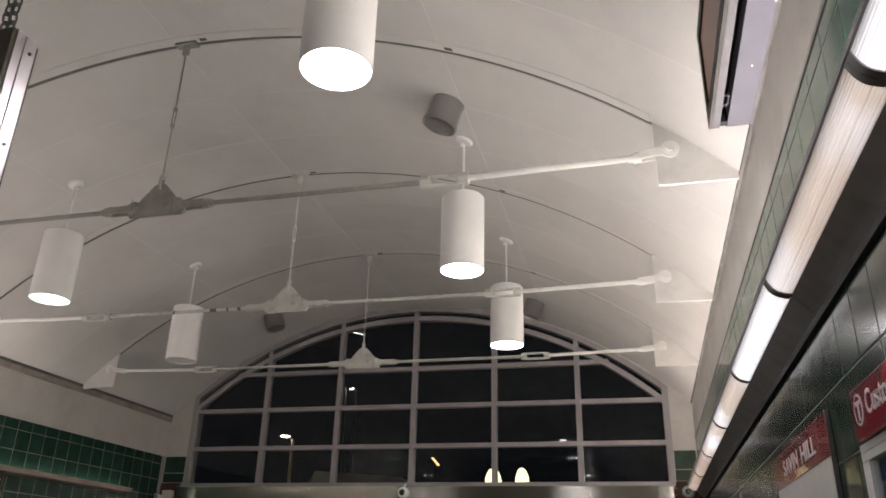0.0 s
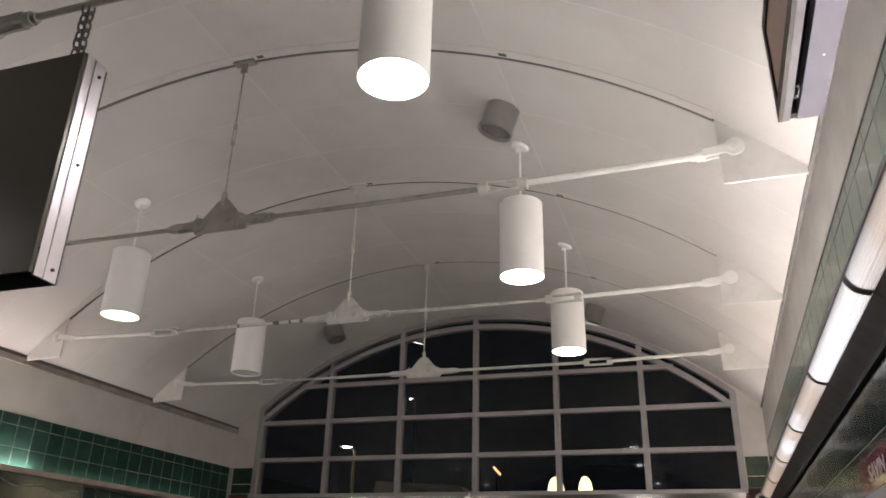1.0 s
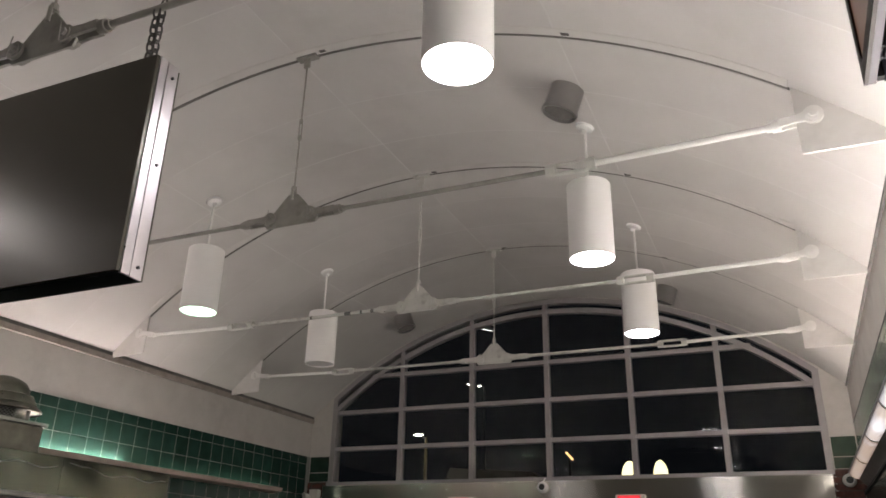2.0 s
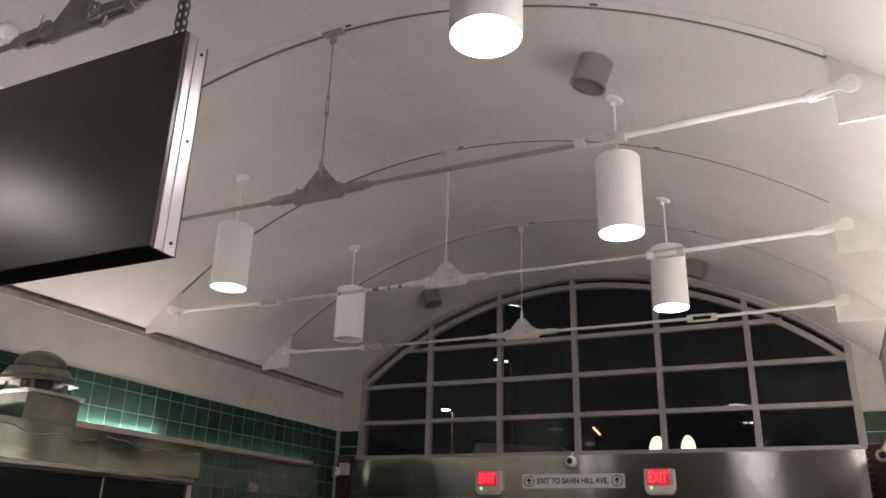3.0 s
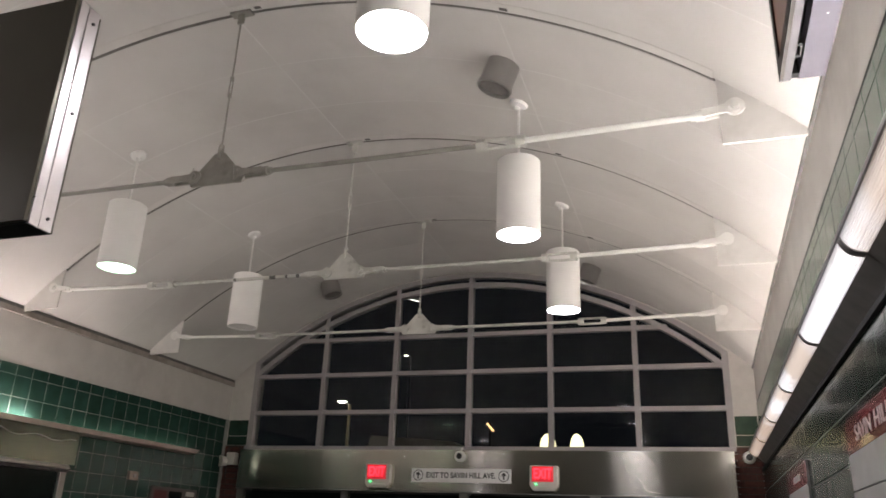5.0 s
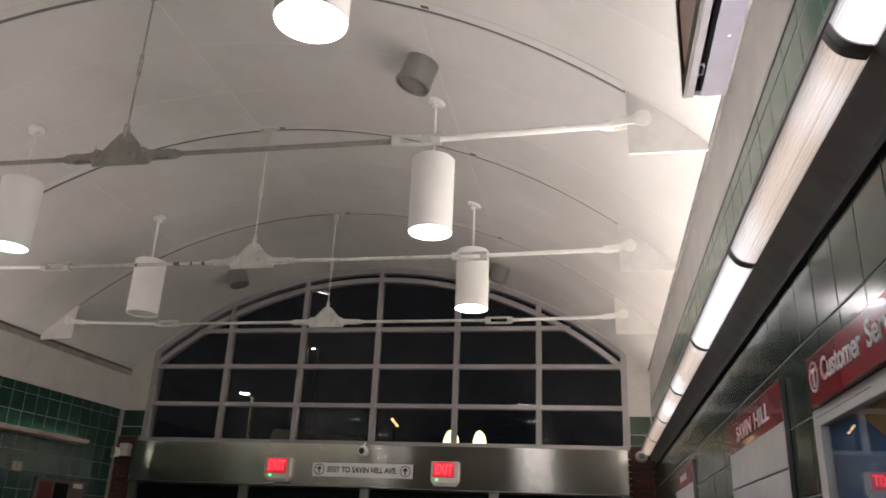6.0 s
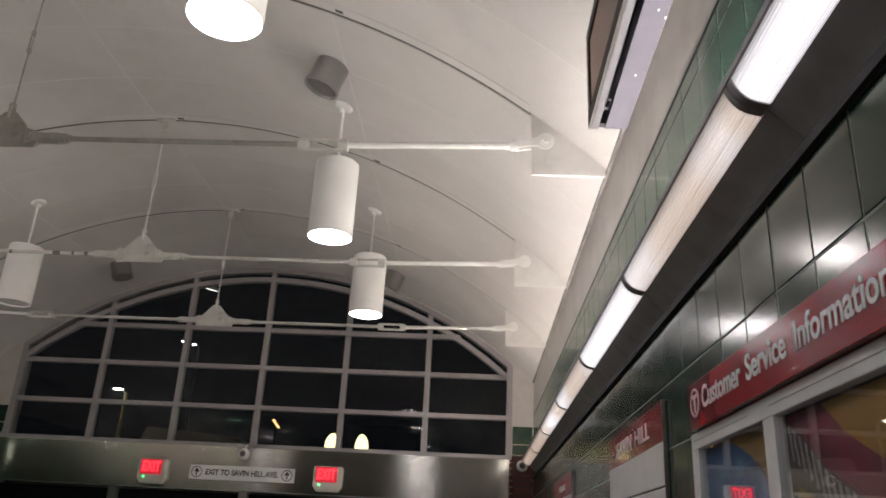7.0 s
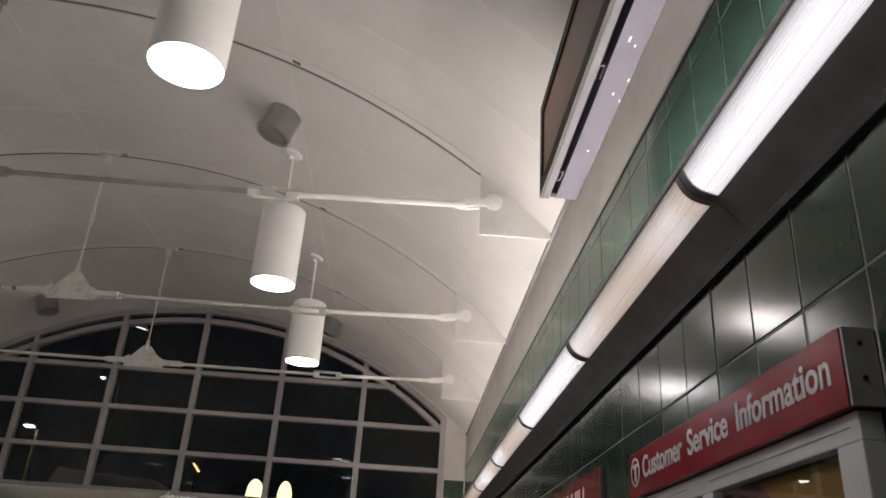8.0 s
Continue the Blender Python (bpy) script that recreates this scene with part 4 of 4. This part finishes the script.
def make_dome(x, z, m=None):
    t = base("security_camera", m if m else pose(x, LY, z), "round white security camera with a black lens", "camera", "security cameras")
    body = part("body", lathe([(0, 0.0), (0.05, 0.0), (0.062, 0.012), (0.066, 0.04), (0.058, 0.075), (0.042, 0.09), (0.034, 0.086), (0, 0.084)], 28), M_WHITE, t, smooth=True, m=pose(0, 0, 0, 90, 0, 0))
    part("lens", lathe([(0, 0.0915), (0.022, 0.0905), (0.034, 0.087), (0.034, 0.084), (0, 0.084)], 24), M_BLACK, body, "black lens", smooth=True)
    part("cable", rod((0, -0.02, 0.06), (0.02, 0.0, 0.105), 0.008, 8), M_WHITE, t)
    return t


make_dome(-0.02, 2.525)
make_dome(3.14, 2.545, pose(3.125, YG - 0.002, 2.54))
horn = base("wall_speaker", pose(-3.13, YG - 0.002, 2.50), "small cream wall box with a looped black cable", "wall box")
part("box", box(-0.03, 0.09, -0.10, 0, -0.09, 0.06, 0.006), M_PLASTIC, horn)
part("mouth", lathe([(0, 0), (0.055, 0.0), (0.06, 0.06), (0.07, 0.09), (0.05, 0.085), (0, 0.05)], 20), M_PLASTIC, horn, smooth=True, m=pose(-0.045, -0.06, -0.05, 90, 0, -30))
bm = bmesh.new()
loop = [(-0.06, -0.03, -0.25), (-0.07, -0.04, 0.0), (-0.04, -0.05, 0.12), (0.06, -0.05, 0.15), (0.18, -0.04, 0.09), (0.24, -0.03, 0.06)]
for a, b in zip(loop, loop[1:]):
    rod(a, b, 0.007, 8, bm)
part("cable", bm, M_BLACK, horn, smooth=True)
M_OLDBOX = mat("aged_plastic", (0.26, 0.22, 0.17), 0.5, var=0.15)
alarm = base("alarm_box", pose(-XW + 0.001, 7.28, 2.14), "small cream wall box on green tiles", "wall box")
part("cover", box(0, 0.035, -0.07, 0.07, -0.045, 0.045, 0.004), M_OLDBOX, alarm)
part("knob", rod((0.034, 0, 0), (0.05, 0, 0), 0.02, 12), M_HOUSING, alarm)
M_PANELDARK = mat("dark_brown_frame", (0.085, 0.070, 0.065), 0.5, var=0.2, scale=9)
M_PANELRED = mat("dark_red_inset", (0.075, 0.010, 0.013), 0.4, var=0.25, scale=7)
panel = base("wall_panel", pose(-XW + 0.001, 8.05, 1.85), "dark framed wall panel with a red inset on green tiles", "panel")
part("frame", box(0, 0.03, -0.42, 0.42, -0.25, 0.21, 0.004), M_PANELDARK, panel)
part("inset", box(0.028, 0.034, -0.38, -0.16, -0.2, 0.17), M_PANELRED, panel)
part("inset", box(0.028, 0.034, -0.12, 0.12, -0.2, 0.17), M_DOORDARK, panel)
part("tag", box(0.028, 0.036, 0.2, 0.36, 0.13, 0.18), M_PLASTIC, panel)

# ---- kiosk along the west wall ----
kiosk = base("kiosk", pose(0, 0, 0), "low kiosk with a dented stainless fascia and dark glazing", "kiosk")
KX, KY0, KY1, KZ = -2.70, 0.6, 5.83, 2.405
part("body", box(-XW + 0.002, KX - 0.03, KY0, KY1 - 0.05, 0.002, KZ - 0.012), M_DOORDARK, kiosk, "dark glazed front")
part("roof", box(-XW + 0.002, KX - 0.004, KY0, KY1 - 0.02, KZ - 0.011, KZ - 0.001), M_STEEL_DULL, kiosk)
M_FASCIA = mat("dented_stainless", (0.125, 0.135, 0.105), 0.20, metal=1.0, var=0.06, scale=2, bump=1.0, bump_scale=3.2, bump_detail=0.4, rough_var=0.03)
for ya, yb in ((0.6, 2.1), (2.104, 3.5), (3.504, 4.62), (4.624, KY1)):
    sheet = part("fascia_sheet", box(KX - 0.003, KX, ya, yb, 2.118, KZ, 0.001), M_FASCIA, kiosk, "dented stainless sheet")
    # a bent crease along the sheet
    bm, n = bmesh.new(), 18
    spots = [(KX - 0.001, ya + 0.06 + (yb - ya - 0.1) * i / n, KZ - 0.035 - 0.05 * min(1, i / 6) + 0.014 * math.sin(i * 0.9 + ya) * (i > 2)) for i in range(n + 1)]
    for p, q in zip(spots, spots[1:]):
        rod(p, q, 0.0035, 8, bm)
    part("crease", bm, M_ALU, sheet, smooth=True)
part("rail", box(KX - 0.02, KX + 0.012, KY0, KY1 - 0.06, 2.080, 2.097, 0.004), M_STEEL, kiosk)
part("rail", box(KX - 0.03, KX + 0.004, KY0, KY1 - 0.06, 2.05, 2.077, 0.004), M_BLACK, kiosk)
part("rail", box(KX - 0.03, KX - 0.002, KY0, KY1 - 0.06, 2.099, 2.117), M_STEEL_DULL, kiosk)
for y in (5.70,):
    part("post", box(KX - 0.05, KX + 0.002, y - 0.02, y + 0.05, 0.002, 2.079, 0.004), M_STEEL, kiosk)
for y in (1.9, 3.35, 4.75):
    part("door_edge", box(KX - 0.028, KX - 0.022, y - 0.006, y + 0.006, 0.002, 2.045), M_STEEL_DULL, kiosk)

# ---- roof fan ----
fan = base("roof_fan", pose(-2.955, 4.145, KZ), "spun metal mushroom fan with a mesh guard on a curb", "fan")
curb = part("curb", box(-0.238, 0.238, -0.238, 0.238, 0.0, 0.196, 0.004), M_FAN, fan, "square metal curb")
part("curb_cap", box(-0.262, 0.262, -0.262, 0.262, 0.197, 0.226, 0.005), M_STEEL_DULL, curb, "pale flashing")
hood = part("hood", lathe([(0.300, 0.262), (0.308, 0.270), (0.300, 0.282), (0.243, 0.318)], 40), M_FAN, fan, "domed spun metal hood", smooth=True)
part("tier", lathe([(0.262, 0.316), (0.256, 0.330), (0.222, 0.384)], 40), M_FAN, hood, smooth=True)
part("tier_top", lathe([(0.226, 0.385), (0.180, 0.392)], 40), M_FAN, hood, smooth=True)
part("dome", lathe([(0.190, 0.390), (0.190, 0.430), (0.178, 0.458), (0.155, 0.486), (0.11, 0.512), (0.06, 0.530), (0.0, 0.537)], 40), M_FAN, hood, smooth=True)
hood.location.z = 0.036
part("motor", lathe([(0, 0.192), (0.12, 0.192), (0.12, 0.30), (0, 0.30)], 20), M_BLACK, fan, m=pose(0, 0, 0.034))
bm = bmesh.new()
n = 44
for i in range(n):
    a0, a1 = 2 * math.pi * i / n, 2 * math.pi * (i + 3) / n
    for p, q in ((a0, a1), (a1, a0)):
        rod((0.205 * math.cos(p), 0.205 * math.sin(p), 0.195), (0.205 * math.cos(q), 0.205 * math.sin(q), 0.275), 0.0025, 4, bm)
part("mesh_guard", bm, M_STEEL_DULL, fan, "diamond wire guard", m=pose(0, 0, 0.032))
for k in range(4):
    a = math.pi / 4 + k * math.pi / 2
    part("strut", box(-0.012, 0.012, 0.2, 0.225, 0.19, 0.28), M_STEEL_DULL, fan, m=pose(0, 0, 0.035, 0, 0, math.degrees(a)))
for k in range(10):
    a = 2 * math.pi * k / 10
    part("screw", rod((0.243 * math.cos(a), 0.243 * math.sin(a), 0.355), (0.22 * math.cos(a), 0.22 * math.sin(a), 0.355), 0.006, 6), M_BLACK, hood)

# ---- outside, at night ----
ground = tagged(link("ground", box(-300, 300, YG + 0.3, 600, -0.35, -0.15), M_ASPHALT), "dark street surface outside", "ground", kind="structure")


def street_lamp(x, y, z, glowing, size, shaft=None):
    t = base("street_lamp", pose(x, y, 0), "tall street lamp with a bright head, seen at night", "street lamp", "street lamps")
    part("pole", lathe([(0.10, -0.15), (0.06, z - 0.2), (0.06, z - 0.19), (0, z - 0.19)], 12), shaft or M_POLE, t, smooth=True, m=pose(0.42, 0, 0))
    part("arm", rod((0.42, 0, z - 0.25), (0, 0, z + 0.05), 0.035, 8), M_POLE, t)
    part("head", lathe([(0, 0.14), (size * 0.8, 0.1), (size, 0.0), (size, -0.03), (0, -0.03)], 16), M_POLE, t, m=pose(0, 0, z))
    part("bulb", lathe([(0, -0.10), (size * 0.55, -0.07), (size * 0.8, -0.032), (0, -0.031)], 16), glowing, t, m=pose(0, 0, z))
    return t


G_FLOOD = glow("flood_white", (1.0, 0.97, 0.92), 4.0)
G_STREET = glow("street_white", (1.0, 0.97, 0.85), 60)
street_lamp(-14.03, 35, 7.75, G_STREET, 0.30, mat("tan_pole", (0.38, 0.30, 0.16), 0.7, var=0.2))
street_lamp(-21.31, 60, 16.08, G_STREET, 0.26)
street_lamp(-20.39, 60, 15.87, G_STREET, 0.22)
flood = base("floodlight", pose(-1.04, 9.80, 4.74), "small white floodlight on an arm outside the gable", "floodlight")
part("head", lathe([(0, 0.07), (0.05, 0.065), (0.10, 0.02), (0.105, 0.0), (0.096, 0.0), (0.094, 0.012), (0, 0.012)], 24), M_WHITE, flood, smooth=True, m=pose(0, 0, 0, 8, 14, 0))
part("lens", lathe([(0, 0.008), (0.094, 0.008), (0.094, 0.011), (0, 0.011)], 24), G_FLOOD, flood, "lit lens", m=pose(0, 0, 0, 8, 14, 0))
part("arm", rod((0, 0, 0.06), (0, YG + 0.245 - 9.80, 0.09), 0.012, 8), M_POLE, flood)
G_YELLOW = glow("lit_yellow", (1.0, 0.86, 0.48), 2.0)
shop = base("far_shop", pose(0, 0, 0), "dark low shop with two glowing yellow lobes on its roof", "shop")
part("wall", box(-22, 6, 36.2, 46, -0.15, 4.6, 0.02), M_FARWALL, shop)
part("roof", box(-22.3, 6.3, 35.9, 46.3, 4.6, 4.95, 0.02), M_HOUSING, shop)
for cx, r in ((-3.93, 0.36), (-2.62, 0.30)):
    pts = [(cx - r, 4.9), (cx + r, 4.9)] + [(cx + r * math.cos(radians(a)), 5.55 + 0.66 * math.sin(radians(a))) for a in range(0, 181, 15)]
    part("lit_lobe", plate(pts, 0.2, "y", 35.6), G_YELLOW, shop, "glowing yellow rounded lobe")
G_AMBER = glow("far_amber", (1.0, 0.55, 0.2), 3.0)
for k in range(4):
    part("lit_bar", box(-6.79 + 0.085 * k, -6.72 + 0.085 * k, 35.5, 35.6, 6.63 - 0.095 * k, 6.70 - 0.095 * k), G_AMBER, shop, "small amber light")
part("sign_post", box(-6.70, -6.60, 35.62, 35.72, 4.9, 6.75), M_BEZEL, shop)
house = base("far_house", pose(0, 0, 0), "dim pale gabled house across the street", "house")
part("wall", box(-13.4, -8.6, 38, 46, -0.15, 5.3), mat("pale_siding", (0.32, 0.30, 0.27), 0.8, var=0.2, scale=2), house)
part("roof", plate([(-13.9, 5.3), (-8.2, 5.3), (-9.0, 6.1), (-13.4, 6.4)], 9, "y", 42), M_FARWALL, house)

# ---- tiles and bricks ----


def tile_mesh(name, w, h, d, material, axis, sign, b=0.0025):
    """A tile centred on its face; the front faces sign along the axis."""
    bm = bmesh.new()
    lo = [(-w / 2, -h / 2), (w / 2, -h / 2), (w / 2, h / 2), (-w / 2, h / 2)]
    hi = [(a - math.copysign(b, a), c - math.copysign(b, c)) for a, c in lo]

    def place(a, c, q):
        return (sign * q, a, c) if axis == "x" else (a, sign * q, c)
    rings = [[bm.verts.new(place(a, c, q)) for a, c in ring] for ring, q in ((lo, -d), (lo, -b * 0.6), (hi, 0.0))]
    for r0, r1 in zip(rings, rings[1:]):
        for i in range(4):
            bm.faces.new((r0[i], r0[(i + 1) % 4], r1[(i + 1) % 4], r1[i]))
    bm.faces.new(rings[2])
    bmesh.ops.recalc_face_normals(bm, faces=bm.faces[:])
    me = bpy.data.meshes.new(name)
    bm.to_mesh(me)
    bm.free()
    me.materials.append(material)
    return me


def lay_tiles(wall, sx, band, joint0, course, pitch, y_joint, part_y, part_z, full_y):
    """Whole tiles on a side wall: the stretch part_y x part_z as pieces of their own, the rest joined."""
    x = sx * XW
    # The west wall takes the glaze with shade put into its colour.
    glaze = M_TILE if sx > 0 else M_TILE_WEST_SHADED
    full = tile_mesh("tile", pitch - 0.004, course - 0.004, 0.012, glaze, "x", -sx)
    cut_h = {}
    rest = bmesh.new()
    zs = [joint0 + course * k for k in range(-14, 8)]
    for z0 in zs:
        z1 = min(z0 + course, band)
        if z0 < 0.01 or z1 - z0 < 0.02:
            continue
        h = z1 - z0
        if h < course - 0.001:
            me = cut_h.setdefault(round(h, 4), tile_mesh("tile", pitch - 0.004, h - 0.004, 0.012, glaze, "x", -sx))
        else:
            me = full
        k = 0
        y = y_joint - pitch * int((y_joint - full_y[0]) / pitch)
        while y + pitch <= full_y[1] + 0.001:
            cy, cz = y + pitch / 2, (z0 + z1) / 2
            if part_y[0] <= cy <= part_y[1] and part_z[0] <= cz <= part_z[1]:
                ob = new("tile", me)
                ob.parent = wall
                ob.matrix_basis = pose(x + random.uniform(-0.0006, 0.0006), cy, cz, random.uniform(-0.12, 0.12), random.uniform(-0.25, 0.25), random.uniform(-0.25, 0.25))
            else:
                a, b = sorted((x, x + sx * 0.012))
                box(a, b, y + 0.002, y + pitch - 0.002, z0 + 0.002, z1 - 0.002, 0, rest)
            y += pitch
    ob = part("tile_field", rest, M_TILE_STUFF if sx > 0 else M_TILE_WEST_SHADED, wall)
    tagged(ob, kind="stuff")


lay_tiles(wall_east, 1, BAND_E, 2.200, 0.208, 0.20, 1.18, (0.5, 8.9), (1.75, 3.1), (YB, YG))
lay_tiles(wall_west, -1, BAND_W, 2.690, 0.192, 0.191, 5.495, (3.4, 8.98), (1.5, 3.0), (YB, YG))

# gable: tiles and bricks beside the window and doors
for sx in (-1, 1):
    for z0, z1 in ((2.660, 2.775), (2.779, 2.98)):
        me = tile_mesh("tile", 0.228 if sx > 0 else 0.285, z1 - z0 - 0.004, 0.006, M_TILE, "y", -1)
        ob = new("tile", me)
        ob.parent = wall_north
        ob.matrix_basis = pose(3.129 if sx > 0 else -3.098, YG - 0.005, (z0 + z1) / 2)
    a, b = sorted((sx * (WXR if sx > 0 else WXL) + sx * 0.006, sx * (XW - 0.003)))
    part("mortar_bed", box(a, b, YG - 0.009, YG - 0.002, 0.85, 2.656), M_MORTAR, wall_north, "dark mortar between the bricks")
    full = tile_mesh("brick", 0.192, 0.057, 0.014, M_BRICK, "y", -1, 0.003)
    half = tile_mesh("brick", 0.070, 0.057, 0.014, M_BRICK, "y", -1, 0.003)
    for k in range(26):
        z = 2.615 - 0.0677 * k
        for j, (me, c) in enumerate(((full, 3.086), (half, 3.222))):
            off = c if k % 2 == 0 else 6.240 - c
            ob = new("brick", me)
            ob.parent = wall_north
            ob.matrix_basis = pose(sx * off + random.uniform(-0.002, 0.002), YG - 0.012 + random.uniform(-0.002, 0.002), z)
